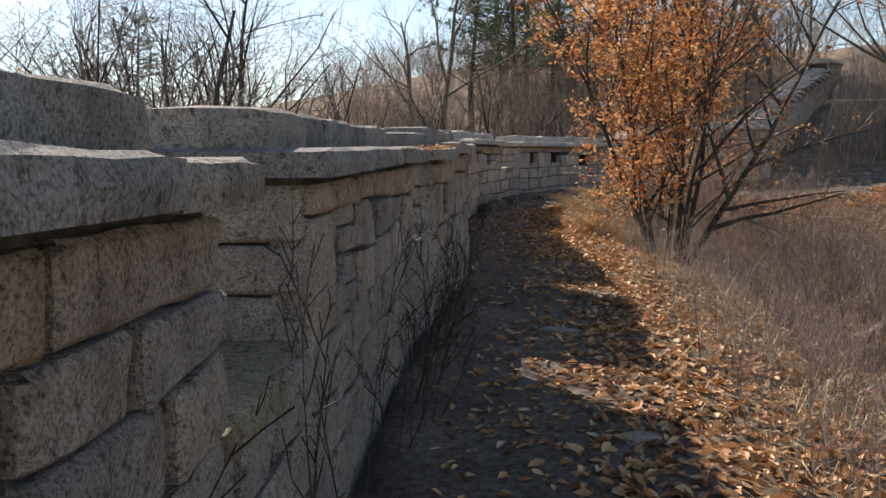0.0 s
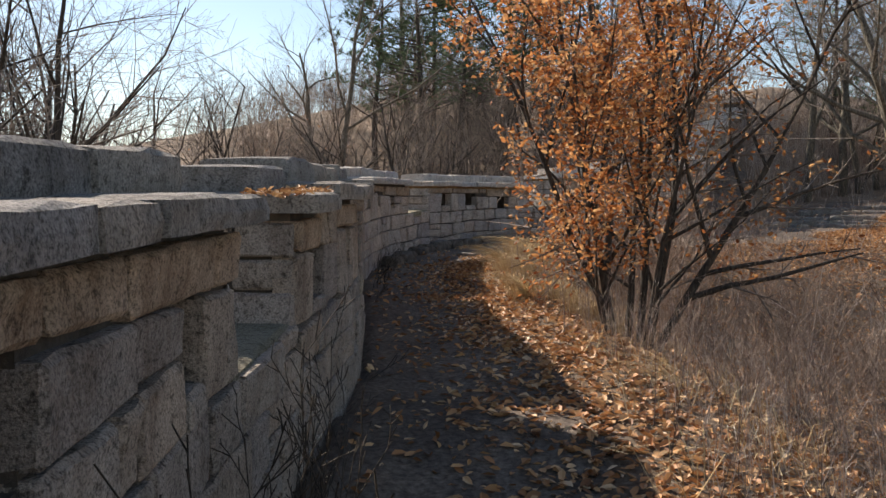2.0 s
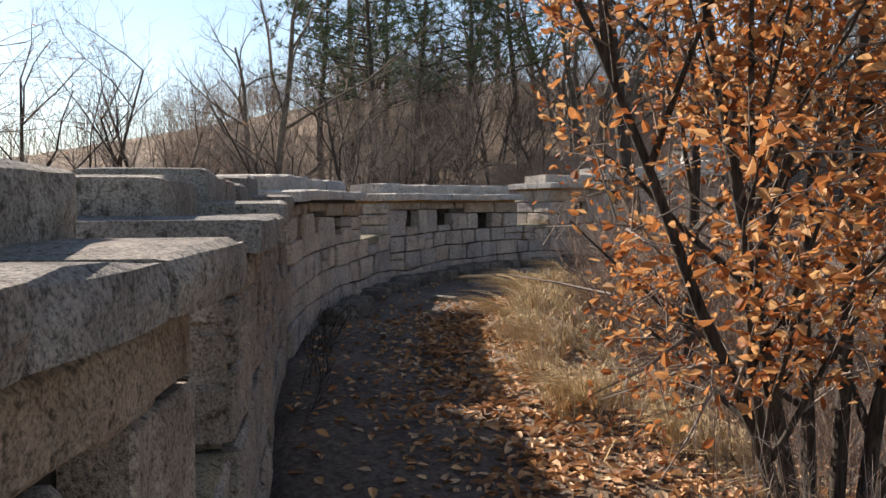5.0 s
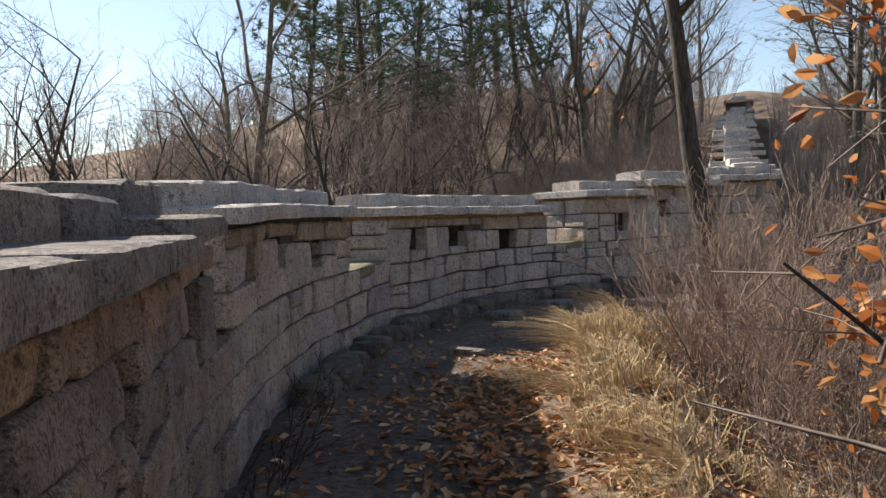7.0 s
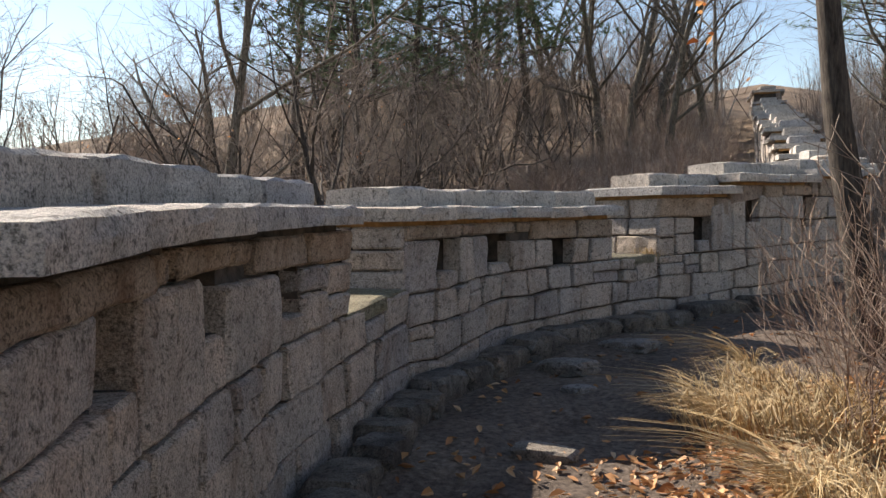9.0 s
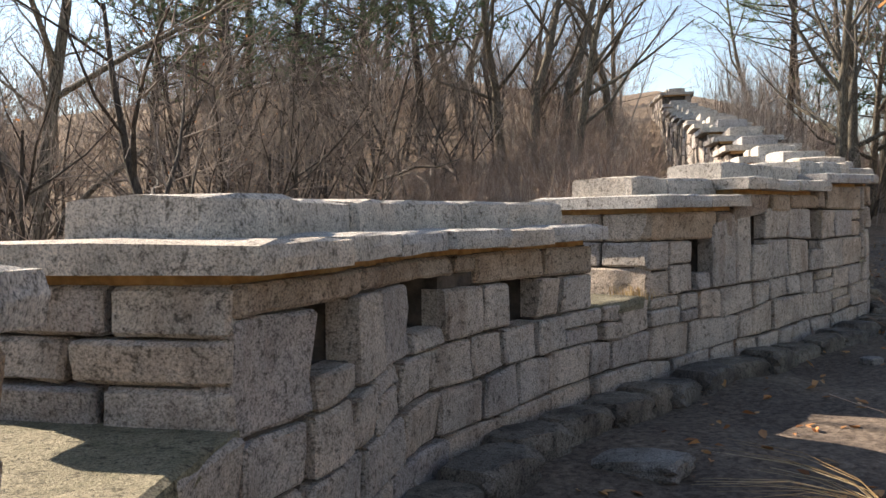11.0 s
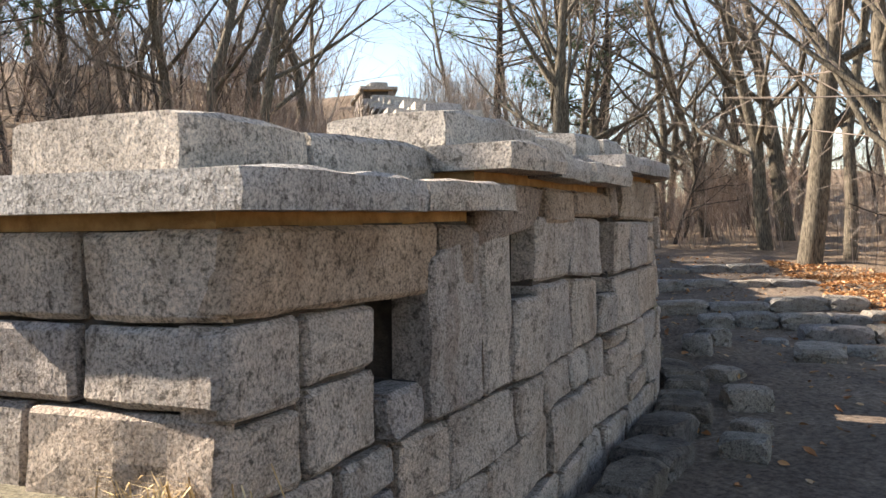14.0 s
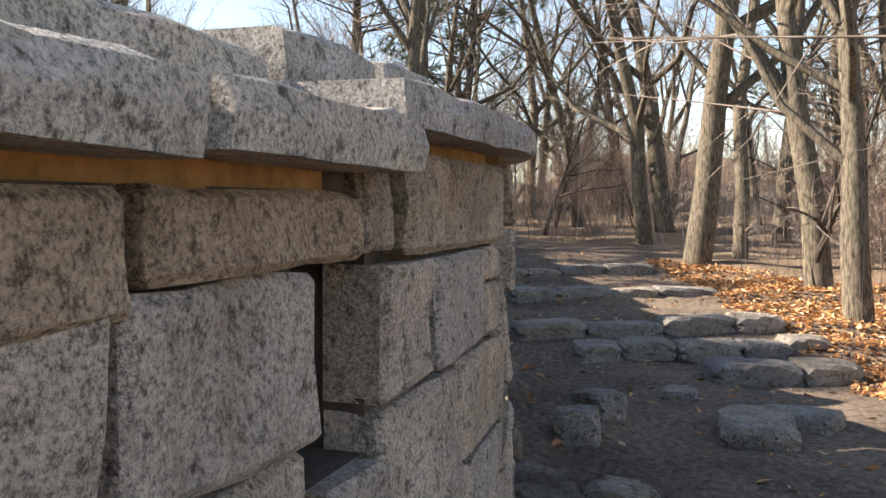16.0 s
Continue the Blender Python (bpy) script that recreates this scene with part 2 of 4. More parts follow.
# ---- stones ----
def stone_mesh(corners, place, depth, seed, mat, relief=0.02, gap=0.012, res=0.13, edge=0.014):
    """A rough stone. corners: four (u, v), anticlockwise; place(u, v, w) gives the world, w proud of the face."""
    c = [Vector(q) for q in corners]
    mid = (c[0] + c[1] + c[2] + c[3]) / 4
    c = [q + (mid - q).normalized() * gap * 1.4 for q in c]
    width, height = (c[1] - c[0]).length, (c[3] - c[0]).length
    nu, nv = max(2, min(7, int(width / res))), max(2, min(6, int(height / res)))
    fu = [0, min(0.25, edge / width)] + [i / nu for i in range(1, nu)] + [1 - min(0.25, edge / width), 1]
    fv = [0, min(0.25, edge / height)] + [i / nv for i in range(1, nv)] + [1 - min(0.25, edge / height), 1]
    rng = random.Random(seed)
    proud = rng.uniform(-0.012, 0.014)
    tilt_u, tilt_v = rng.uniform(-0.012, 0.012), rng.uniform(-0.01, 0.01)
    off = Vector((rng.uniform(0, 99), rng.uniform(0, 99), 0))
    verts, faces = [], []
    ku, kv = len(fu), len(fv)
    for j, b in enumerate(fv):
        for i, a in enumerate(fu):
            q = (c[0] * (1 - a) + c[1] * a) * (1 - b) + (c[3] * (1 - a) + c[2] * a) * b
            rim = i in (0, ku - 1) or j in (0, kv - 1)
            corner = i in (0, ku - 1) and j in (0, kv - 1)
            p3 = Vector((q.x * 4.5, q.y * 4.5, 0)) + off
            if rim:
                q = q + Vector((noise.noise(p3 * 1.7), noise.noise(p3 * 1.7 + Vector((0, 0, 7))))) * 0.010
                if corner:
                    q = q + (mid - q).normalized() * rng.uniform(0.004, 0.028)
            w = proud + tilt_u * (a - 0.5) * 2 + tilt_v * (b - 0.5) * 2 + relief * noise.noise(p3) + 0.5 * relief * noise.noise(p3 * 3)
            if rim:
                w -= edge * rng.uniform(0.7, 1.4)
            verts.append(place(q.x, q.y, w))
    for j in range(kv - 1):
        for i in range(ku - 1):
            a = j * ku + i
            faces.append((a, a + 1, a + ku + 1, a + ku))
    loop = [i for i in range(ku)] + [j * ku + ku - 1 for j in range(1, kv)] + [(kv - 1) * ku + i for i in range(ku - 2, -1, -1)] + [j * ku for j in range(kv - 2, 0, -1)]
    back = len(verts)
    qs = []
    for k in loop:
        i, j = k % ku, k // ku
        a, b = fu[i], fv[j]
        q = (c[0] * (1 - a) + c[1] * a) * (1 - b) + (c[3] * (1 - a) + c[2] * a) * b
        verts.append(place(q.x, q.y, -depth))
    n = len(loop)
    for k in range(n):
        faces.append((loop[k], back + k, back + (k + 1) % n, loop[(k + 1) % n]))
    return mesh_of("stone", verts, faces, mat, smooth=False)


def box_along(verts, faces, s0, s1, d0, d1, z0, z1, step=0.3):
    """A block of masonry that follows the wall; z0 and z1 are functions of s."""
    n = max(1, int((s1 - s0) / step))
    start = len(verts)
    for i in range(n + 1):
        s = s0 + (s1 - s0) * i / n
        verts += [on_wall(s, d0, z0(s)), on_wall(s, d1, z0(s)), on_wall(s, d1, z1(s)), on_wall(s, d0, z1(s))]
    for i in range(n):
        a = start + 4 * i
        for k in range(4):
            b = (k + 1) % 4
            faces.append((a + k, a + 4 + k, a + 4 + b, a + b))
    faces.append((start, start + 1, start + 2, start + 3))
    e = start + 4 * n
    faces.append((e + 3, e + 2, e + 1, e))


THICK = 0.95


def slab_mesh(s0, s1, d0, d1, z0, z1, thick, seed, mat):
    """A rough slab that follows the wall, its top at z0 to z1."""
    rng = random.Random(seed)
    n = max(2, int((s1 - s0) / 0.14))
    prof = [(d0, 0), (d0 - 0.004, 0.45), (d0 + 0.004, 0.88), (d0 + 0.03, 1.0), ((d0 + d1) / 2, 1.03), (d1 - 0.03, 1.0), (d1, 0.85), (d1, 0)]
    verts, faces = [], []
    off = Vector((rng.uniform(0, 99), 0, 0))
    shift, lift, skew = rng.uniform(-0.022, 0.022), rng.uniform(-0.008, 0.008), rng.uniform(-0.02, 0.02)
    for i in range(n + 1):
        s = s0 + (s1 - s0) * i / n
        end = 0.012 if i in (0, n) else 0.0
        top = z0 + (z1 - z0) * i / n + lift
        for k, (d, h) in enumerate(prof):
            p = off + Vector((s * 5, d * 5, h * 2))
            rough = noise.noise(p) * 0.009 + noise.noise(p * 3.1) * 0.009
            side = -1 if k < 4 else 1
            dd = d + (rough * side if k != 4 else 0) + shift + skew * (i / n - 0.5) - end * side
            zz = top - thick * (1 - h) + (rough * 0.8 if h > 0.9 else rough * 0.5) - (end if h > 0.9 else 0)
            verts.append(on_wall(s, dd, zz))
    m = len(prof)
    for i in range(n):
        for k in range(m):
            a, b = i * m + k, i * m + (k + 1) % m
            faces.append((a, a + m, b + m, b))
    faces.append(tuple(range(m)))
    faces.append(tuple(n * m + k for k in range(m - 1, -1, -1)))
    return mesh_of("slab", verts, faces, mat)


def wall_section(number, y0, y1, y_next, sill, tiers, holes, start_face=True, fine=True, outer=False):
    """One merlon with the wall under it, and the embrasure after it. tiers: (y0, y1, top, top) of the capping slabs.
    holes: (y, width, bottom, top) of the loopholes. sill: height of the embrasure above the ground."""
    s0, s1, s2 = s_at(y0), s_at(y1), s_at(y_next)
    ys = lambda s: float(np.interp(s, ARC, CURVE[:, 1]))
    ground = lambda s: float(base_z(ys(s)))
    sill_z = lambda s: ground(s) + sill
    tier_s = [(s_at(a), s_at(b), za, zb) for a, b, za, zb in tiers]
    CAP = 0.10
    cap_mat = M_CAP if number >= 5 else M_OLDCAP

    def top(s):
        for a, b, za, zb in tier_s:
            if s <= b + 1e-4:
                return za + (zb - za) * max(0, (s - a)) / (b - a) - CAP - 0.035
        return zb - CAP - 0.035
    cuts = [(s_at(y), s_at(y) + w, zb, zt) for y, w, zb, zt in holes]
    verts, faces = [], []
    inset = 0.05
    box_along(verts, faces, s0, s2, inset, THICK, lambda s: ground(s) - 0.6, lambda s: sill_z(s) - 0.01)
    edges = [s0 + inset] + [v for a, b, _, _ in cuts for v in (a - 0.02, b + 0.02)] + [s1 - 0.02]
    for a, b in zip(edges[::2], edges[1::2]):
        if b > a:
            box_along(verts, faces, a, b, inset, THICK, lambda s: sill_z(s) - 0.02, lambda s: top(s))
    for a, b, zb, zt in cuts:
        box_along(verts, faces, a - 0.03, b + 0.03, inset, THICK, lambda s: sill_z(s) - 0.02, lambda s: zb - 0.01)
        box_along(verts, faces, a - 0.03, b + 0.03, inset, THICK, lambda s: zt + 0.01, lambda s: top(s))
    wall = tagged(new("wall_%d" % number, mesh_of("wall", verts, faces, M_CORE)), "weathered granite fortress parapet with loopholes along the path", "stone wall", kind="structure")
    seed = [number * 1000]
    stone_mat = M_STONE if number >= 5 else M_OLD
    face = lambda u, v, w: on_wall(u, -w, v)

    def lay(corners, mat=stone_mat, place=face, depth=0.14, **kw):
        seed[0] += 1
        part("stone", stone_mesh(corners, place, depth, seed[0], mat, res=0.11 if fine else 0.3, **kw), wall)

    def course(a, b, low, high, lo_w, hi_w, mat=stone_mat, **kw):
        rng = random.Random(number * 77 + int(a * 13) + int(low(a) * 50))
        n = max(1, round((b - a) / rng.uniform(lo_w, hi_w)))
        xs = [a] + sorted(a + (b - a) * (i + rng.uniform(-0.24, 0.24)) / n for i in range(1, n)) + [b]
        for i in range(n):
            l, r = xs[i], xs[i + 1]
            jl = rng.uniform(-0.02, 0.02) if i else 0
            sl = [(l, low(l)), (r, low(r)), (r, high(r)), (l, high(l))]
            if fine and high(l) - low(l) > 0.2 and rng.random() < 0.2:
                m = 0.5 + rng.uniform(-0.12, 0.12)
                ml, mr = low(l) * (1 - m) + high(l) * m, low(r) * (1 - m) + high(r) * m
                lay([(l, low(l)), (r, low(r)), (r, mr), (l, ml)], mat, **kw)
                lay([(l, ml), (r, mr), (r, high(r)), (l, high(l))], mat, **kw)
            else:
                lay(sl, mat, **kw)

    def wavy(f, k, amp=0.05):
        return lambda s: f(s) + amp * noise.noise(Vector((s * 1.15, k * 9.7, number))) + 0.4 * amp * (noise.noise(Vector((math.floor(s * 2.1) * 3.3, k * 5.1, number))))
    # three courses under the embrasure
    lines = [lambda s: ground(s) - 0.15] + [wavy(lambda s, f=f: ground(s) + sill * f, k, 0.07) for k, f in enumerate((0.34, 0.68))] + [sill_z]
    for k in range(3):
        course(s0, s2, lines[k], lines[k + 1], 0.36, 0.66)
    # beside the loopholes
    low_end = s0
    for a, b, zb, zt in cuts + [(s1, s1, None, None)]:
        if zb is None:
            zb, zt = (cuts[-1][2], cuts[-1][3]) if cuts else (sill_z(s1) + 0.2, top(s1) - 0.25)
        mean = lambda s, z=zt: min(z, top(s) - 0.1)
        if a - low_end > 0.75:
            half = wavy(lambda s: (sill_z(s) * 0.45 + mean(s) * 0.55), 5, 0.05)
            course(low_end, a, sill_z, half, 0.35, 0.6)
            course(low_end, a, half, mean, 0.35, 0.6)
        elif a > low_end:
            course(low_end, a, sill_z, mean, 0.26, 0.42)
        if b > a:
            lay([(a, sill_z(a)), (b, sill_z(b)), (b, zb), (a, zb)])
        low_end = b
    if outer:
        # the outer face, which shows where the wall turns back up the hill
        back = lambda u, v, w: on_wall(u, THICK + w, v)
        rows = [lambda s: ground(s) - 0.8] + [wavy(lambda s, f=f: ground(s) - 0.8 + (top(s) - ground(s) + 0.8) * f, k + 11, 0.05) for k, f in enumerate((0.22, 0.44, 0.64, 0.84))] + [lambda s: top(s) - 0.01]
        for k in range(5):
            course(s0, s1, rows[k], rows[k + 1], 0.4, 0.75, place=back, depth=0.05)
    # lintel course
    holes_top = (lambda s: float(np.interp(s, [c[0] + 0.15 for c in cuts], [c[3] for c in cuts]))) if cuts else (lambda s: top(s) - 0.25)
    bounds = [s0] + [0.5 * (cuts[i][1] + cuts[i + 1][0]) for i in range(len(cuts) - 1)] + [s1]
    last = None
    for i in range(len(bounds) - 1):
        zt = cuts[i][3] if cuts else top(s0) - 0.25
        pieces = [(bounds[i], bounds[i + 1])] if bounds[i + 1] - bounds[i] < 0.85 else [(bounds[i], 0.5 * (bounds[i] + bounds[i + 1]) + 0.22), (0.5 * (bounds[i] + bounds[i + 1]) + 0.22, bounds[i + 1])]
        if cuts and len(pieces) == 2:
            m = min(max(cuts[i][1] + 0.09, bounds[i] + 0.2), bounds[i + 1] - 0.15)
            pieces = [(bounds[i], m), (m, bounds[i + 1])]
        marks = [t[1] for t in tier_s[:-1]]
        pieces = [(u, v) for a, b in pieces for u, v in zip([a] + [m for m in marks if a + 0.06 < m < b - 0.06], [m for m in marks if a + 0.06 < m < b - 0.06] + [b])]
        for a, b in pieces:
            lay([(a, min(zt, top(a) - 0.1)), (b, min(zt, top(b) - 0.1)), (b, top(b - 0.065)), (a, top(a + 0.065))], M_LINTEL, depth=0.2)
    # clay bed under the slabs
    cv, cf = [], []
    for a, b, za, zb in tier_s:
        box_along(cv, cf, a + 0.03, b - 0.03, 0.05, THICK - 0.03, lambda s: za + (zb - za) * (s - a) / (b - a) - CAP - 0.04, lambda s: za + (zb - za) * (s - a) / (b - a) - CAP + 0.01)
    part("mortar_bed", mesh_of("mortar_bed", cv, cf, M_CLAY if number >= 6 else M_CORE), wall, "clay mortar bed under the capping")
    # the merlon's end that looks back along the path, and its far end
    if start_face:
        for s_end, sign in ((s0, -1), (s1, 1)):
            def end_face(u, v, w, s_end=s_end, sign=sign):
                return on_wall(s_end + sign * w, u if sign < 0 else u, v)
            zs = sill_z(s_end)
            zt = top(s_end + (0.02 if sign < 0 else -0.02))
            zm = [zs, zs + (zt - zs) * 0.36, zs + (zt - zs) * 0.66, zt]
            for k in range(3):
                rng = random.Random(seed[0] + k)
                cut = 0.47 + rng.uniform(-0.14, 0.14)
                for a, b in ((0.015, cut), (cut, THICK)):
                    cs = [(a, zm[k]), (b, zm[k]), (b, zm[k + 1]), (a, zm[k + 1])]
                    if sign < 0:
                        cs = [cs[1], cs[0], cs[3], cs[2]]
                    lay(cs, place=end_face, depth=0.06, relief=0.012)
    # embrasure sill
    if s2 - s1 > 0.1:
        part("sill_stone", slab_mesh(s1 - 0.02, s2 + 0.02, 0.01, THICK, sill_z(s1) + 0.015, sill_z(s2) + 0.015, 0.09, seed[0], M_SILL), wall, "mossy weathered sill stone")
    # capping slabs and the ridge on them
    for ti, (a, b, za, zb) in enumerate(tier_s):
        rng = random.Random(number * 31 + ti)
        a2, b2 = a - (0.07 if ti == 0 else 0.02), b + 0.08
        n = max(1, round((b2 - a2) / 0.62))
        xs = [a2] + [a2 + (b2 - a2) * (i + rng.uniform(-0.2, 0.2)) / n for i in range(1, n)] + [b2]
        for i in range(n):
            f0, f1 = (xs[i] - a2) / (b2 - a2), (xs[i + 1] - a2) / (b2 - a2)
            seed[0] += 1
            part("cap_stone", slab_mesh(xs[i] + 0.004, xs[i + 1] - 0.004, -0.11, THICK + 0.1, za + (zb - za) * f0, za + (zb - za) * f1, CAP, seed[0], cap_mat), wall)
        a3, b3 = a + 0.10, b + 0.02
        n = max(1, round((b3 - a3) / 0.62))
        xs = [a3] + [a3 + (b3 - a3) * (i + rng.uniform(-0.2, 0.2)) / n for i in range(1, n)] + [b3]
        for i in range(n):
            f0, f1 = (xs[i] - a3) / (b3 - a3), (xs[i + 1] - a3) / (b3 - a3)
            seed[0] += 1
            part("ridge_stone", slab_mesh(xs[i] + 0.005, xs[i + 1] - 0.005, 0.20, 0.76, za + (zb - za) * f0 + 0.15, za + (zb - za) * f1 + 0.15, 0.16, seed[0], cap_mat), wall)
    return wall


wall_section(1, -3.6, 2.1, 3.05, 0.82, [(-3.6, 2.1, 1.57, 1.60)], [(-0.5, 0.3, 0.98, 1.24), (0.9, 0.3, 1.03, 1.29)])
wall_section(2, 3.05, 6.5, 7.62, 0.76, [(3.05, 6.45, 1.65, 1.74)], [(3.47, 0.25, 1.15, 1.41), (4.55, 0.26, 1.18, 1.43), (5.80, 0.27, 1.13, 1.41)])
wall_section(3, 7.62, 9.75, 10.45, 0.72, [(7.62, 8.25, 1.76, 1.78), (8.25, 9.7, 1.84, 1.87)], [(8.05, 0.34, 1.19, 1.46), (9.05, 0.28, 1.31, 1.57)])
wall_section(4, 10.45, 15.05, 15.6, 0.74, [(10.45, 11.4, 1.90, 1.92), (11.4, 14.15, 1.97, 2.0), (14.15, 14.95, 2.07, 2.10)], [(12.1, 0.26, 1.45, 1.72), (13.15, 0.26, 1.44, 1.70), (14.47, 0.27, 1.56, 1.82)])
wall_section(5, 15.6, 18.87, 19.93, 0.77, [(15.6, 16.6, 2.15, 2.20), (16.6, 18.8, 2.20, 2.235)], [(16.15, 0.26, 1.71, 1.95), (16.93, 0.26, 1.76, 2.01), (17.85, 0.38, 1.72, 1.93)])
wall_section(6, 19.93, 22.42, 22.82, 0.72, [(19.93, 22.42, 2.25, 2.30)], [(20.25, 0.37, 1.78, 2.05), (21.17, 0.36, 1.79, 2.05), (21.85, 0.34, 1.72, 1.98)])
wall_section(7, 22.82, 24.8, 25.0, 0.70, [(22.82, 23.40, 2.52, 2.55), (23.40, 24.24, 2.69, 2.72), (24.24, 24.8, 2.80, 2.83)], [(23.14, 0.26, 1.92, 2.18), (23.52, 0.3, 2.13, 2.41), (24.16, 0.27, 2.06, 2.45)])
wall_section(8, 25.0, 26.9, 27.2, 0.72, [(25.0, 25.6, 2.86, 2.88), (25.6, 26.2, 2.98, 3.0), (26.2, 26.9, 3.1, 3.13)], [(25.9, 0.25, 2.2, 2.5)], outer=True)
# the stretch that climbs the hill in short steps of capping
y, n = 27.2, 9
while y < 46:
    tops = [(y + 1.1 * k, y + 1.1 * k + 1.1, float(base_z(y + 1.1 * k + 0.55)) + 1.40) for k in range(3)]
    wall_section(n, y, y + 3.3, y + 3.6, 0.72, [(a, b, z, z + 0.02) for a, b, z in tops],
                 [(a + 0.45, 0.28, z - 0.62, z - 0.34) for a, b, z in tops], fine=False, outer=True)
    y += 3.6
    n += 1


# ---- ground ----
def spread(lo, hi, fine_lo, fine_hi, step, grow=1.28):
    v = list(np.arange(fine_lo, fine_hi + step / 2, step))
    a, d = fine_lo, step
    left = []
    while a > lo:
        d *= grow
        a -= d
        left.append(a)
    a, d = fine_hi, step
    right = []
    while a < hi:
        d *= grow
        a += d
        right.append(a)
    return np.array(left[::-1] + v + right)


gx, gy = spread(-3000, 3000, -6, 20, 0.13), spread(-3000, 3000, -3, 34, 0.13)
GX, GY = np.meshgrid(gx, gy)
GZ = ground_z(GX.ravel(), GY.ravel())
lump = np.array([noise.noise(Vector((a * 0.9, b * 0.9, 0))) * 0.06 + noise.noise(Vector((a * 3.3, b * 3.3, 4))) * 0.022 for a, b in zip(GX.ravel(), GY.ravel())])
GZ = GZ + lump
verts = np.stack([GX.ravel(), GY.ravel(), GZ], 1)
nx, ny = len(gx), len(gy)
faces, index = [], []


def lateral(x, y):
    d = (CURVE[:, 0] - x) ** 2 + (CURVE[:, 1] - y) ** 2
    i = int(np.argmin(d))
    return -((x - CURVE[i, 0]) * OUT[i, 0] + (y - CURVE[i, 1]) * OUT[i, 1]), CURVE[i, 1]


for j in range(ny - 1):
    for i in range(nx - 1):
        a = j * nx + i
        faces.append((a, a + 1, a + nx + 1, a + nx))
        x, yy = gx[i], gy[j]
        trail = False
        if -6 < x < 20 and -4 < yy < 34:
            lat, al = lateral(x, yy)
            edge = np.interp(al, [0, 12, 17, 20, 24, 26], [1.55, 1.5, 1.45, 2.2, 3.2, 3.6]) + 0.3 * noise.noise(Vector((x, yy, 2)))
            trail = -0.5 < lat < (edge if al < 26 else 0.9)
            if al >= 25:
                ahead, side = (x - 13.2) * 0.707 + (yy - 27) * 0.707, -(x - 13.2) * 0.707 + (yy - 27) * 0.707
                trail = trail or (ahead > -4 and abs(side + 0.3) < 1.8 + 0.3 * noise.noise(Vector((x, yy, 2))))
        index.append(0 if trail else 1)
ground = tagged(new("ground", mesh_of("ground", verts, faces, [M_SOIL, M_FLOOR], smooth=True, index=index)), "trodden brown earth path beside leaf-strewn woodland floor", "ground", kind="structure")


def clear(x, y):
    """Whether a spot lies off the path and the wall."""
    lat, al = lateral(x, y)
    ahead, side = (x - 13.2) * 0.707 + (y - 27) * 0.707, -(x - 13.2) * 0.707 + (y - 27) * 0.707
    if -5 < ahead < 9 and abs(side) < 2.4:
        return False
    edge = float(np.interp(al, [0, 12, 17, 20, 24, 26], [1.9, 1.9, 2.0, 2.8, 3.8, 4.2]))
    return lat > edge or lat < -1.8


# ---- trees ----
def grow(rng, p, d, length, radius, level, out, spec):
    """Adds a branch and its twigs to out, a list per level."""
    n = 6 if level == 0 else (4 if level == 1 else 2)
    line = []
    q, v = p.copy(), d.normalized()
    wob = spec["wobble"] * (0.6 if level == 0 else 1.0)
    for i in range(n + 1):
        t = i / n
        line.append((q.copy(), max(0.0022, radius * (1 - (0.75 if level < spec["levels"] else 0.55) * t))))
        v = (v + Vector((rng.gauss(0, wob), rng.gauss(0, wob), rng.gauss(0, wob * 0.7) + spec["up"]))).normalized()
        q = q + v * (length / n)
    out[level].append(line)
    if level >= spec["levels"]:
        return
    k = spec["kids"][level]
    for i in range(k):
        t = spec["bare"][level] + (1 - spec["bare"][level]) * (i + rng.random()) / k
        at = min(n - 1, int(t * n))
        f = t * n - at
        pos = line[at][0].lerp(line[at + 1][0], f)
        axis = (line[at + 1][0] - line[at][0]).normalized()
        turn = rng.uniform(0, 2 * math.pi)
        u = axis.orthogonal().normalized()
        w = axis.cross(u)
        ang = rng.uniform(*spec["angle"])
        dirn = axis * math.cos(ang) + (u * math.cos(turn) + w * math.sin(turn)) * math.sin(ang)
        grow(rng, pos, dirn, length * rng.uniform(*spec["ratio"]) * (1.15 - 0.5 * t), min((0.2, 0.075, 0.017, 0.0055)[level + 1], max(0.0028, line[at][1] * rng.uniform(0.42, 0.65))), level + 1, out, spec)


def bare_tree(seed, height, radius, stems, label, bark, spec, lean=0.1, leaf=0):
    rng = random.Random(seed)
    levels = spec["levels"]
    out = [[] for _ in range(levels + 1)]
    for k in range(stems):
        a = rng.uniform(0, 2 * math.pi)
        sp = lean * (1 if stems > 1 else 0.5)
        d = Vector((math.cos(a) * sp, math.sin(a) * sp, 1))
        grow(rng, Vector((math.cos(a) * 0.12, math.sin(a) * 0.12, -0.25)) if stems > 1 else Vector((0, 0, -0.25)), d, height * rng.uniform(0.8, 1.0), radius * rng.uniform(0.6, 1.0), 0, out, spec)
    root = thing("tree", label, "tree")
    for line in out[0]:
        part("trunk", tubes([line], "trunk", bark, 7), root)
    crown(out, root, bark)
    if leaf:
        tips = [l for o in out[2:] for l in o]
        tagged(part("leaves", leaf_mesh([rng.choice(l)[0] for l in rng.choices(tips, k=leaf)], rng, 0.045, M_LEAF), root, "few withered brown leaves"), kind="stuff")
    return root


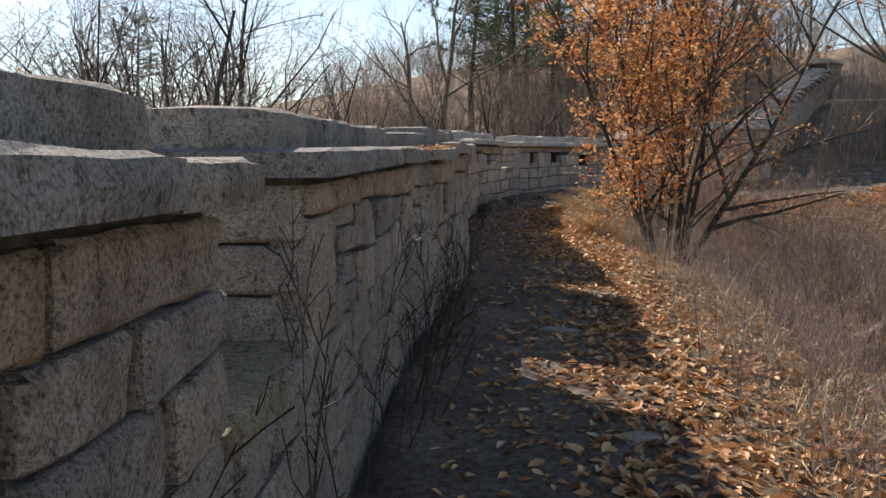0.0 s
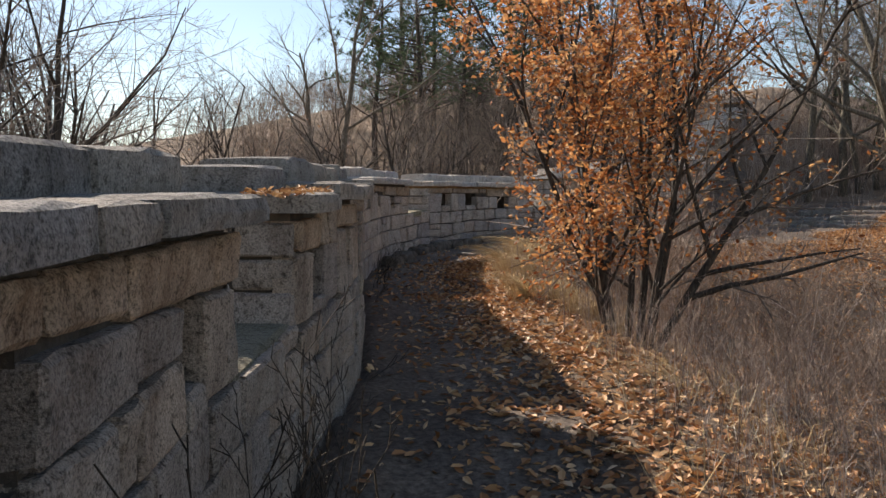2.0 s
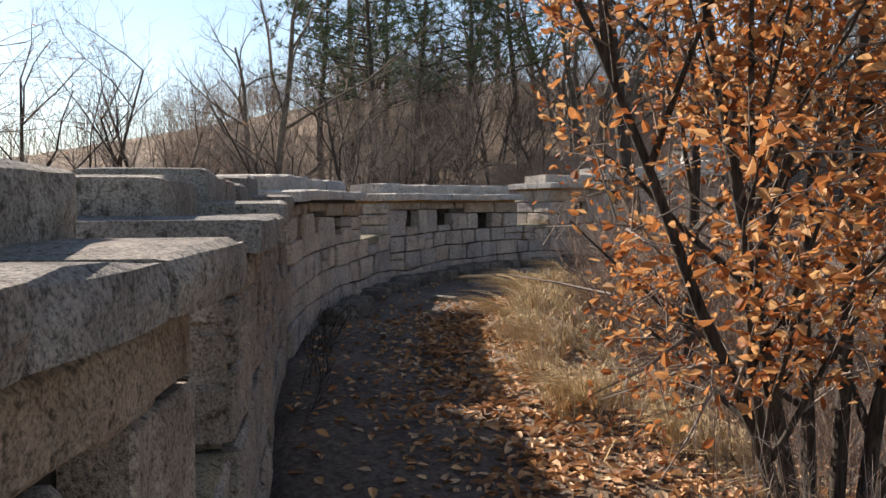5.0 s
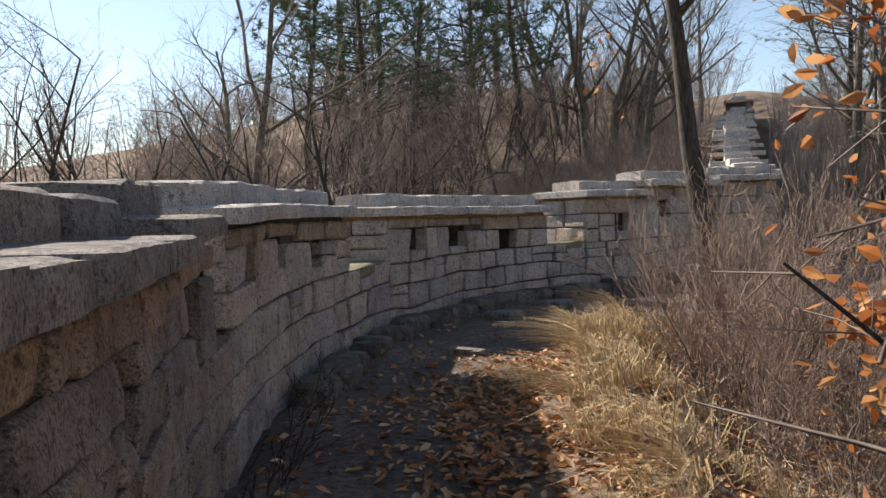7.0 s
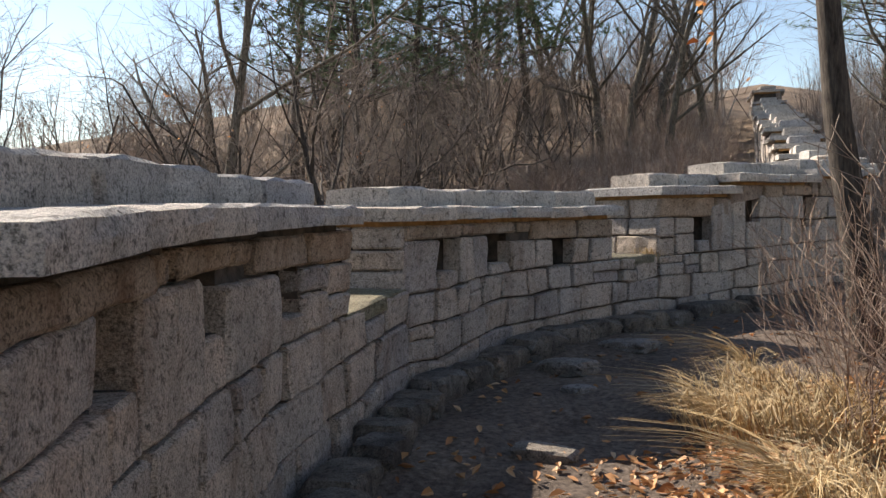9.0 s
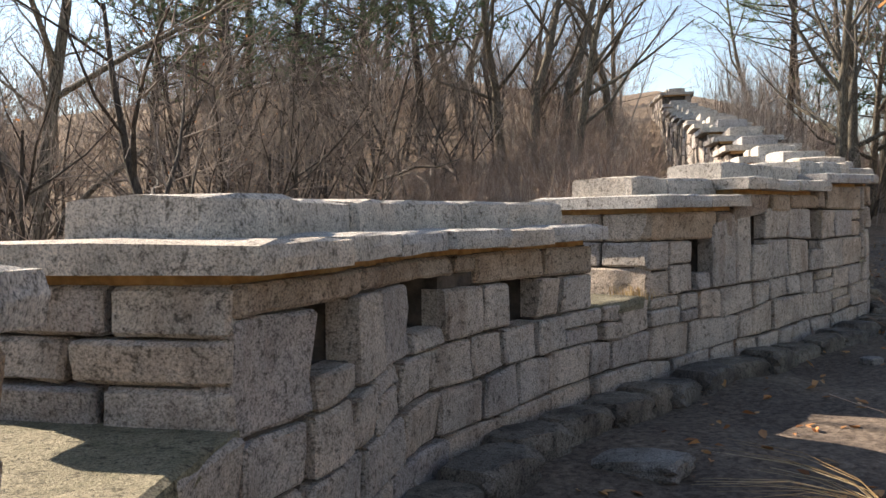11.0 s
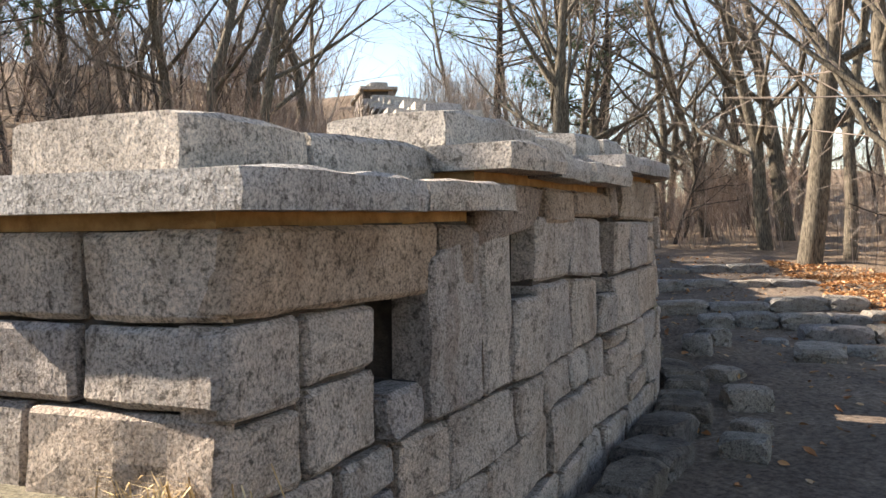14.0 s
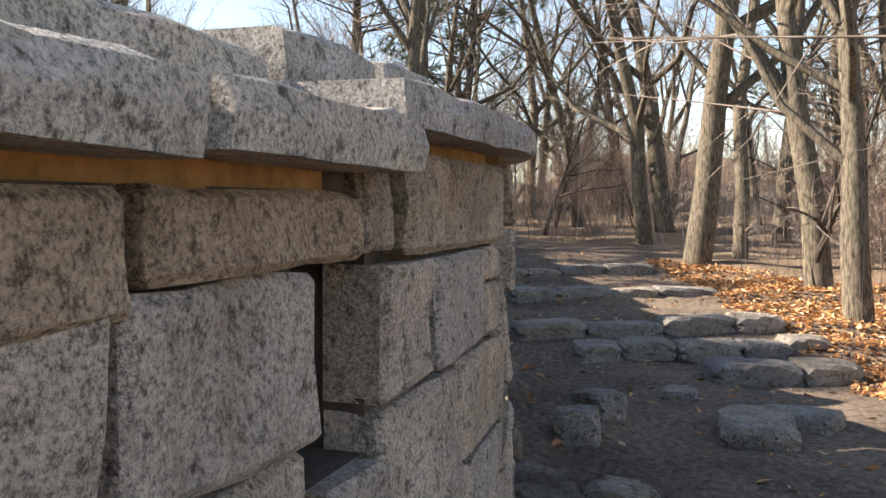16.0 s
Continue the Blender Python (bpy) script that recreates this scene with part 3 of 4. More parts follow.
def crown(out, root, bark):
    """Limbs and twigs as one part."""
    limbs, fine = tubes(out[1], "crown", bark, 5), tubes([l for o in out[2:] for l in o], "crown", M_TWIG, 3)
    bm = bmesh.new()
    bm.from_mesh(limbs)
    n = len(bm.faces)
    bm.from_mesh(fine)
    me = bpy.data.meshes.new("crown")
    bm.faces.ensure_lookup_table()
    for f in bm.faces[n:]:
        f.material_index = 1
    bm.to_mesh(me)
    bm.free()
    me.materials.append(bark)
    me.materials.append(M_TWIG)
    tagged(part("crown", me, root, "bare branches and fine twigs"), kind="stuff")


def leaf_mesh(points, rng, size, mat, flat=False, jitter=0.05):
    """Curled leaves, each a small folded blade of its own."""
    verts, faces = [], []
    for p in points:
        L = size * rng.uniform(0.6, 1.35)
        W = L * rng.uniform(0.42, 0.62)
        a = rng.uniform(0, 2 * math.pi)
        if flat:
            up = Vector((rng.gauss(0, 0.35), rng.gauss(0, 0.35), 1)).normalized()
        else:
            up = Vector((rng.gauss(0, 1), rng.gauss(0, 1), rng.gauss(0.3, 0.8))).normalized()
        f = Vector((math.cos(a), math.sin(a), rng.uniform(-0.6, 0.1) if not flat else 0))
        f = (f - up * f.dot(up)).normalized()
        r = f.cross(up)
        q = p + Vector((rng.gauss(0, jitter), rng.gauss(0, jitter), 0 if flat else rng.gauss(0, jitter)))
        curl = rng.uniform(0.1, 0.45) * W
        b = len(verts)
        tip = curl * rng.uniform(-0.8, 1.2)
        verts += [q, q + f * L * 0.3 + r * W * 0.36 + up * curl * 0.7, q + f * L * 0.68 + r * W * 0.46 + up * curl, q + f * L + up * tip,
                  q + f * L * 0.68 - r * W * 0.46 + up * curl, q + f * L * 0.3 - r * W * 0.36 + up * curl * 0.7, q + f * L * 0.5 - up * curl * 0.25]
        faces += [(b, b + 1, b + 6), (b + 1, b + 2, b + 6), (b + 2, b + 3, b + 6), (b + 3, b + 4, b + 6), (b + 4, b + 5, b + 6), (b + 5, b, b + 6)]
    return mesh_of("leaves", verts, faces, mat)


WOOD = dict(levels=3, kids=(8, 7, 5), bare=(0.22, 0.2, 0.15), angle=(0.45, 0.95), ratio=(0.45, 0.68), wobble=0.21, up=0.06)
CROOK = dict(levels=3, kids=(8, 7, 5), bare=(0.22, 0.15, 0.1), angle=(0.5, 1.1), ratio=(0.42, 0.62), wobble=0.17, up=0.05)
SHRUB = dict(levels=2, kids=(7, 4), bare=(0.2, 0.15), angle=(0.3, 0.8), ratio=(0.35, 0.55), wobble=0.12, up=0.04)

LABEL_T = "bare winter tree with grey-brown bark and fine twigs"
LABEL_P = "bare slender tree with pale lichened bark in woodland"
tall = [bare_tree(100 + i, 9.5, 0.21, 1, LABEL_P, M_PALEBARK, WOOD, 0.3) for i in range(4)]
low = [bare_tree(200 + i, 5.2, 0.085, 1 + i % 3, LABEL_T, M_BARK, CROOK, 0.35, leaf=40 if i % 2 else 0) for i in range(5)]


def brush(seed, height, stems, mat=None):
    rng = random.Random(seed)
    out = [[], [], []]
    for k in range(stems):
        a, r = rng.uniform(0, 6.28), abs(rng.gauss(0, 0.25))
        grow(rng, Vector((math.cos(a) * r, math.sin(a) * r, -0.1)), Vector((math.cos(a) * 0.45, math.sin(a) * 0.45, 1)), height * rng.uniform(0.5, 1.0), 0.009, 0, out, SHRUB)
    root = thing("bush", "leafless bush of thin grey-brown stems", "bush")
    tagged(part("crown", tubes(out[0] + out[1] + out[2], "crown", M_SCRUB, 3), root), kind="stuff")
    return root


bushes = [brush(300 + i, 1.9, 13) for i in range(4)]
used = set()


def plant(kinds, x, y, size, turn, sink=0.05, lean=(0, 0), group=""):
    src = kinds[int(turn * 7) % len(kinds)]
    m = pose(x, y, gz(x, y) - sink, lean[0], lean[1], math.degrees(turn)) @ Matrix.Diagonal((size, size, size, 1))
    if src.name not in used:
        used.add(src.name)
        src.matrix_basis = m
        ob = src
    else:
        ob = copy_thing(src, m)
        ob.matrix_basis = m
    return tagged(ob, group=group)


rng = random.Random(11)
# trunks by the last bend
for x, y, s, t in ((19.1, 29.7, 1.15, 0.2), (20.3, 29.5, 1.0, 1.5), (18.0, 27.3, 1.0, 2.3), (16.1, 26.15, 0.8, 3.1), (24, 33, 1.1, 4.2), (17.6, 34.8, 1.0, 0.7),
                   (22, 26.5, 1.0, 5.1), (26, 28.5, 1.15, 2.9), (13.5, 22.3, 0.95, 3.7), (18.5, 24.0, 1.0, 4.8), (20.5, 37.2, 1.05, 1.1), (21.5, 32.0, 0.95, 3.3), (23.5, 30.2, 1.0, 0.1)):
    plant(tall, x, y, s, t, 0.1, (rng.uniform(-5, 5), rng.uniform(-5, 5)), "trees by the steps")
# bare trees outside the wall
for x, y, s, t in ((-3.4, 14, 1.15, 0.4), (-4.6, 17, 1.2, 1.3), (-6, 15, 1.2, 3.0), (-7, 21, 1.3, 3.9), (-4, 25, 1.2, 5.2), (-8.5, 18, 1.25, 0.8), (-10, 25, 1.3, 1.9),
                   (-2.8, 29, 1.1, 2.6), (-6.5, 12.5, 1.15, 3.4), (-9, 13.5, 1.2, 4.9), (-5.2, 20.5, 1.2, 5.7)):
    plant(low, x, y, s, t, 0.1, (rng.uniform(-6, 6), rng.uniform(-6, 6)), "trees outside the wall")
for k in range(60):
    y = rng.uniform(6, 48)
    xf = float(np.interp(y, CURVE[:, 1], CURVE[:, 0]))
    x = xf - rng.uniform(2.8 if y < 14 else 7, 16)
    if y < 10 and x > -5:
        continue
    plant(low, x, y, rng.uniform(0.7, 1.15), rng.uniform(0, 6.28), 0.1, (rng.uniform(-8, 8), rng.uniform(-8, 8)), "trees outside the wall")
# the wood behind the bend
for k in range(70):
    x, y = rng.uniform(-4, 36), rng.uniform(28, 70)
    if x < 14 and y < 42 and rng.random() < 0.85:
        continue
    xf = float(np.interp(y, CURVE[:, 1], CURVE[:, 0]))
    if not clear(x, y) or abs(x - xf) < 1.8:
        continue
    plant(tall if rng.random() < 0.5 else low, x, y, rng.uniform(0.7, 1.15), rng.uniform(0, 6.28), 0.1, (rng.uniform(-6, 6), rng.uniform(-6, 6)), "wood on the hillside")
# the wood above the end of the wall
for k in range(24):
    y = rng.uniform(43, 62)
    x = rng.uniform(0, 6 + 0.52 * (y - 22))
    if abs(x - float(np.interp(y, CURVE[:, 1], CURVE[:, 0]))) > 1.8 or y > 49:
        plant(low if rng.random() < 0.65 else tall, x, y, rng.uniform(0.75, 1.25), rng.uniform(0, 6.28), 0.1, (rng.uniform(-6, 6), rng.uniform(-6, 6)), "wood on the hillside")
# trees close inside the climbing stretch
for k in range(16):
    p = on_wall(rng.uniform(s_at(33), s_at(48)), -rng.uniform(2.0, 13), 0)
    if clear(p.x, p.y):
        plant(low if rng.random() < 0.6 else tall, p.x, p.y, rng.uniform(0.7, 1.05), rng.uniform(0, 6.28), 0.1, (rng.uniform(-6, 6), rng.uniform(-6, 6)), "wood on the hillside")
# the wood on the valley side
for k in range(58):
    x, y = rng.uniform(7, 42), rng.uniform(4, 42)
    lat, al = lateral(x, y)
    if lat < 6.5 or not clear(x, y):
        continue
    plant(tall if rng.random() < 0.45 else low, x, y, rng.uniform(0.6, 1.0), rng.uniform(0, 6.28), 0.1, (rng.uniform(-8, 8), rng.uniform(-8, 8)), "wood on the valley side")
# undergrowth
for k in range(330):
    zone = rng.random()
    if zone < 0.36:
        y = rng.uniform(7, 44)
        x = float(np.interp(y, CURVE[:, 1], CURVE[:, 0])) - rng.uniform(2.2, 10)
        s = rng.uniform(0.7, 1.2)
    elif zone < 0.58:
        x, y, s = rng.uniform(4.2, 14), rng.uniform(4, 27), rng.uniform(0.3, 0.75)
    elif zone < 0.82:
        x, y, s = rng.uniform(13, 38), rng.uniform(20, 46), rng.uniform(0.9, 1.8)
    else:
        x, y, s = rng.uniform(-6, 34), rng.uniform(40, 75), rng.uniform(1.6, 2.8)
    if not clear(x, y):
        continue
    plant(bushes, x, y, s, rng.uniform(0, 6.28), 0.05, (0, 0), "undergrowth")


def sticks(n, seed, spots, heights, radius, kids, mat):
    """Far and tangled growth: slender cones, each with side shoots."""
    rng = random.Random(seed)
    verts, faces = [], []

    def cone(p, v, r):
        u = v.orthogonal().normalized()
        w = v.normalized().cross(u)
        b = len(verts)
        verts.extend([p + u * r, p - u * r * 0.5 + w * r * 0.87, p - u * r * 0.5 - w * r * 0.87, p + v])
        faces.extend([(b, b + 1, b + 3), (b + 1, b + 2, b + 3), (b + 2, b, b + 3)])
    pts = [spots(rng) for _ in range(n)]
    pts = [p for p in pts if p]
    z = ground_z([p[0] for p in pts], [p[1] for p in pts])
    for (x, y), h in zip(pts, z):
        H = rng.uniform(*heights)
        p = Vector((x, y, float(h) - 0.1))
        v = Vector((rng.gauss(0, 0.16), rng.gauss(0, 0.16), 1)) * H
        cone(p, v, radius * H)
        for k in range(kids):
            t = rng.uniform(0.2, 0.9)
            a = rng.uniform(0, 6.28)
            q = p + v * t
            s = Vector((math.cos(a) * 0.6, math.sin(a) * 0.6, rng.uniform(0.3, 1.0))) * H * (1.05 - t) * rng.uniform(0.25, 0.55)
            cone(q, s, radius * H * 0.4)
            for j in range(2):
                cone(q + s * rng.uniform(0.3, 0.8), (s + Vector((rng.gauss(0, 1), rng.gauss(0, 1), rng.gauss(0.2, 0.6))) * s.length * 0.7) * 0.5, radius * H * 0.22)
    return mesh_of("sticks", verts, faces, mat)


def far_spot(rng):
    x, y = rng.uniform(-45, 85), rng.uniform(-12, 120)
    d = math.hypot(x - 4, y - 15)
    if d < 30 or (x < -5 and y < 15) or not clear(x, y):
        return None
    return x, y


def thicket_spot(rng):
    y = rng.uniform(8, 54)
    x = float(np.interp(y, CURVE[:, 1], CURVE[:, 0])) - 1.9 - abs(rng.gauss(0, 5))
    return (x, y) if lateral(x, y)[0] < -2.0 else None


def valley_spot(rng):
    x, y = rng.uniform(3, 34), rng.uniform(3, 42)
    lat, al = lateral(x, y)
    if lat < (4 if y < 29 else 1.4) or not clear(x, y) or (lat < 7 and y < 29 and rng.random() < 0.4):
        return None
    return x, y


tagged(new("far_wood", sticks(3800, 71, far_spot, (2.0, 4.8), 0.009, 12, M_BRUSH)), "leafless grey-brown woodland on the far slopes", "woodland", kind="stuff")
tagged(new("thicket", sticks(4600, 72, thicket_spot, (0.7, 2.0), 0.0035, 7, M_BRUSH)), "tangled leafless thicket outside the wall", "thicket", kind="stuff")
def hill_spot(rng):
    s, d = rng.uniform(s_at(31.5), s_at(48)), -rng.uniform(0.9, 13)
    p = on_wall(s, d, 0)
    ahead, side = (p.x - 13.2) * 0.707 + (p.y - 27) * 0.707, -(p.x - 13.2) * 0.707 + (p.y - 27) * 0.707
    return None if abs(side) < 2.3 or side < 0 else (p.x, p.y)


tagged(new("hill_scrub", sticks(3600, 74, hill_spot, (0.7, 2.8), 0.0045, 8, M_BRUSH)), "dry leafless scrub on the slope inside the wall", "scrub", kind="stuff")
tagged(new("brushwood", sticks(5200, 73, valley_spot, (0.7, 2.4), 0.0035, 7, M_BRUSH)), "dry leafless brushwood on the valley side", "brushwood", kind="stuff")


def bank_spot(rng):
    y = rng.uniform(1.5, 15)
    lat = 1.9 + abs(rng.gauss(0, 1.7))
    p = on_wall(s_at(y), -lat, 0)
    return p.x, p.y


tagged(new("bank_scrub", sticks(1500, 75, bank_spot, (0.25, 0.95), 0.0042, 5, M_BRUSH)), "pale dead stems tangled on the bank", "scrub", kind="stuff")
# low scrub by the path
for x, y, s in ((2.3, 3.2, 0.45), (2.9, 4.3, 0.6), (2.5, 5.9, 0.45), (3.6, 5.6, 0.75), (3.9, 7.6, 0.8), (3.1, 9.4, 0.55), (4.3, 9.0, 0.8), (4.6, 11.0, 0.85), (5.3, 8.0, 0.9), (5.6, 12.6, 1.0),
                (2.6, 5.2, 0.42), (3.1, 6.8, 0.45), (3.3, 8.6, 0.5), (2.7, 10.2, 0.3), (3.4, 12.6, 0.5), (4.1, 15.6, 0.8), (3.9, 17.0, 0.75),
                (4.4, 17.8, 0.8), (4.9, 19.6, 0.75), (3.7, 16.2, 0.55), (4.6, 16.4, 0.9), (2.5, 3.9, 0.4), (4.2, 16.8, 1.0), (4.5, 17.6, 1.1), (4.9, 18.3, 1.1), (5.4, 19.0, 1.0), (4.6, 15.6, 1.0), (5.2, 16.9, 1.2), (5.8, 18.4, 1.2), (4.3, 18.6, 0.8), (6.2, 19.6, 1.1), (5.0, 14.4, 0.9)):
    plant(bushes, x, y, s, rng.uniform(0, 6.28), 0.05, (0, 0), "scrub beside the path")


# ---- the russet oak by the path ----
def russet_oak(at):
    rng = random.Random(5)
    spec = dict(levels=3, kids=(12, 7, 4), bare=(0.12, 0.15, 0.1), angle=(0.5, 1.1), ratio=(0.3, 0.45), wobble=0.10, up=0.012)
    out = [[] for _ in range(4)]
    for a, tilt, h, r in ((2.6, 0.25, 4.2, 0.055), (3.4, 0.12, 4.8, 0.06), (1.6, 0.18, 4.5, 0.055), (0.2, 0.32, 4.6, 0.06), (-0.5, 0.55, 4.4, 0.065), (5.0, 0.3, 3.8, 0.045), (3.0, 0.5, 3.4, 0.04), (0.9, 0.1, 4.9, 0.06)):
        grow(rng, Vector((math.cos(a) * 0.16, math.sin(a) * 0.16, -0.2)), Vector((math.cos(a) * tilt, math.sin(a) * tilt, 1)), h, r, 0, out, spec)
    for k in (1, 2, 3):
        out[k] = [l for l in out[k] if all(p.x > (-1.35 if p.z < 2.5 else -2.1) for p, r in l)]
    out[0] = [[(p, r * 0.75) for p, r in l] for l in out[0]]
    root = thing("oak_tree", "multi-stemmed young oak with russet autumn leaves", "tree", at)
    for line in out[0]:
        part("trunk", tubes([line], "trunk", M_BARK, 7), root)
    crown(out, root, M_BARK)
    tips = []
    for line in out[2] + out[3]:
        mid = line[-2][0]
        # the side towards the wall keeps most of its leaves
        keep = 0.85 if mid.x < 0.25 else 0.25
        keep *= float(np.interp(mid.z, [0.3, 0.8, 3.8, 5.0], [0.4, 1, 1, 0.5]))
        if rng.random() < keep:
            tips += [line[-1][0].lerp(line[0][0], rng.random()) for _ in range(6)]
    tips = [p for p in tips if p.x > (-1.35 if p.z < 2.4 else -2.1) and -1.9 < p.y < 1.3]
    tagged(part("leaves", leaf_mesh(tips, rng, 0.058, M_LEAF, jitter=0.06), root, "russet orange withered leaves"), kind="stuff")
    return root


russet_oak((3.05, 11.7, gz(3.05, 11.7)))


def leafy_tree(at, seed, height, lean, n, radius):
    rng = random.Random(seed)
    spec = dict(levels=3, kids=(8, 6, 4), bare=(0.3, 0.2, 0.15), angle=(0.6, 1.15), ratio=(0.4, 0.55), wobble=0.12, up=0.01)
    out = [[] for _ in range(4)]
    grow(rng, Vector((0, 0, -0.2)), Vector((*lean, 1)), height, radius, 0, out, spec)
    for k in (1, 2, 3):
        out[k] = [l for l in out[k] if all(p.x > -1.55 and p.y < 0.9 for p, r in l)]
    root = thing("oak_tree", "dark-trunked oak with a few russet leaves", "tree", at)
    part("trunk", tubes(out[0], "trunk", M_BARK, 7), root)
    crown(out, root, M_BARK)
    tips = [rng.choice(l[1:])[0] for l in rng.choices(out[2] + out[3], k=n)]
    tagged(part("leaves", leaf_mesh(tips, rng, 0.085, M_LEAF, jitter=0.08), root, "russet withered leaves"), kind="stuff")


leafy_tree((5.6, 20.3, gz(5.6, 20.3)), 21, 6.5, (-0.14, -0.05), 700, 0.15)
leafy_tree((3.6, 14.5, gz(3.6, 14.5)), 22, 4.6, (-0.02, 0.0), 2600, 0.07)


# ---- pines ----
def pine(seed, height):
    rng = random.Random(seed)
    trunk = [[(Vector((0.15 * math.sin(i * 0.7 + seed), 0.15 * math.cos(i * 0.5), height * i / 8 - 0.2)), 0.16 * (1 - 0.85 * i / 8)) for i in range(9)]]
    limbs, verts, faces = [], [], []
    for k in range(46):
        z = height * (0.3 + 0.7 * (k + rng.random()) / 46)
        a = rng.uniform(0, 6.28)
        L = (height - z) * 0.42 + 0.7
        p = Vector((0, 0, z))
        line = [(p + Vector((math.cos(a) * L * t, math.sin(a) * L * t, L * (0.15 * t + 0.15 * t * t))), 0.03 * (1.1 - t)) for t in (0, 0.4, 0.75, 1)]
        limbs.append(line)
        for c in range(15):
            t = rng.uniform(0.3, 1.05)
            q = p + Vector((math.cos(a) * L * t + rng.gauss(0, 0.16 * L * 0.6), math.sin(a) * L * t + rng.gauss(0, 0.16 * L * 0.6), L * (0.15 * t + 0.15 * t * t) + rng.gauss(0.05, 0.08)))
            for w in range(13):
                v = Vector((rng.gauss(0, 1), rng.gauss(0, 1), rng.gauss(0.5, 0.8))).normalized()
                u = v.orthogonal().normalized() * 0.015
                b = len(verts)
                e = q + v * rng.uniform(0.14, 0.30)
                verts += [q - u, q + u, e]
                faces.append((b, b + 1, b + 2))
    root = thing("pine_tree", "green pine with tufted needles above the wood", "tree")
    part("trunk", tubes(trunk, "trunk", M_BARK, 7), root)
    for line in limbs:
        part("limb", tubes([line], "limb", M_BARK, 4), root)
    tagged(part("needles", mesh_of("needles", verts, faces, M_NEEDLE), root, "dark green needle tufts"), kind="stuff")
    return root


pines = [pine(i, 9) for i in range(2)]
for x, y, s, t in ((3.2, 42, 1.2, 0.3), (5.6, 44.5, 1.25, 2.0), (8.0, 46, 1.2, 3.3), (-9.5, 27, 0.75, 1.0), (10.5, 48, 1.2, 5.0), (4.4, 48, 1.2, 0.9), (1.5, 46, 1.15, 2.7), (26, 41, 1.1, 1.9), (29, 31, 1.0, 2.6), (24, 44, 1.1, 0.4)):
    plant(pines, x, y, s, t, 0.1, group="pines in the wood")


# ---- loose stones ----
def rock(name, at, size, turn, seed, mat, label, tilt=0, parent=None):
    rng = random.Random(seed)
    bm = bmesh.new()
    bmesh.ops.create_icosphere(bm, subdivisions=3, radius=0.5)
    off = Vector((rng.uniform(0, 50), rng.uniform(0, 50), 0))
    cut = [Vector((rng.gauss(0, 1), rng.gauss(0, 1), rng.gauss(0, 1))).normalized() for _ in range(5)]
    for v in bm.verts:
        d = v.co.normalized()
        # squarish, with flat broken sides
        k = max(abs(d.x), abs(d.y), abs(d.z))
        r = 0.5 * (0.06 + 0.94 * 0.86 / k)
        for c in cut:
            dot = d.dot(c)
            if dot > 0.2:
                r = min(r, 0.60 / dot)
        v.co = d * (r + 0.03 * noise.noise(d * 3 + off) + 0.018 * noise.noise(d * 9 + off))
        v.co.x, v.co.y, v.co.z = v.co.x * size[0], v.co.y * size[1], v.co.z * size[2]
    me = bpy.data.meshes.new(name)
    bm.to_mesh(me)
    bm.free()
    me.materials.append(mat)
    ob = new(name, me)
    ob.matrix_basis = pose(*at, tilt, rng.uniform(-4, 4), turn)
    if parent:
        ob.parent = parent
    else:
        tagged(ob, label, "rock")
    return ob


# footing of dark rough stones at the wall's base
footing = thing("footing", "line of dark rough footing stones at the wall's base", "stone footing", kind="structure")
s, k = s_at(17.0), 0
while s < s_at(26.5):
    L = rng.uniform(0.28, 0.6)
    p = on_wall(s + L / 2, -rng.uniform(0.14, 0.24), 0)
    q = on_wall(s + L / 2 + 0.1, -0.2, 0)
    turn = math.degrees(math.atan2(q.y - p.y, q.x - p.x)) + rng.uniform(-8, 8)
    i = int(np.argmin((CURVE[:, 0] - p.x) ** 2 + (CURVE[:, 1] - p.y) ** 2))
    turn = math.degrees(math.atan2(TANG[i, 1], TANG[i, 0])) + rng.uniform(-8, 8)
    rock("footing_stone", (p.x, p.y, gz(p.x, p.y) + 0.04), (L * 1.15, rng.uniform(0.28, 0.42), rng.uniform(0.2, 0.32)), turn, 900 + k, M_FOOT, "", parent=footing)
    s += L
    k += 1
# loose rocks
for i, (x, y, a, b, h) in enumerate(((8.3, 23.85, 0.3, 0.24, 0.2), (8.75, 24.1, 0.24, 0.2, 0.14), (9.3, 24.5, 0.36, 0.3, 0.26), (10.4, 25.7, 0.28, 0.26, 0.3), (11.5, 25.2, 0.75, 0.5, 0.22), (12.1, 25.2, 0.6, 0.4, 0.18),
                                     (10.9, 25.9, 0.35, 0.25, 0.22), (9.9, 25.1, 0.3, 0.28, 0.2), (3.9, 21.3, 0.55, 0.4, 0.14), (3.1, 20.6, 0.5, 0.35, 0.14), (0.5, 6.05, 0.3, 0.2, 0.06), (0.9, 6.7, 0.34, 0.22, 0.07), (2.25, 18.5, 0.4, 0.22, 0.1),
                                     (1.0, 4.3, 0.22, 0.16, 0.08), (2.9, 19.8, 0.25, 0.2, 0.1), (7.2, 23.1, 0.2, 0.16, 0.1), (12.4, 26.2, 0.4, 0.3, 0.16))):
    rock("rock", (x, y, gz(x, y) + h * 0.12), (a, b, h), rng.uniform(0, 180), 1200 + i, M_ROCK, "rough grey rock lying on the earth path")

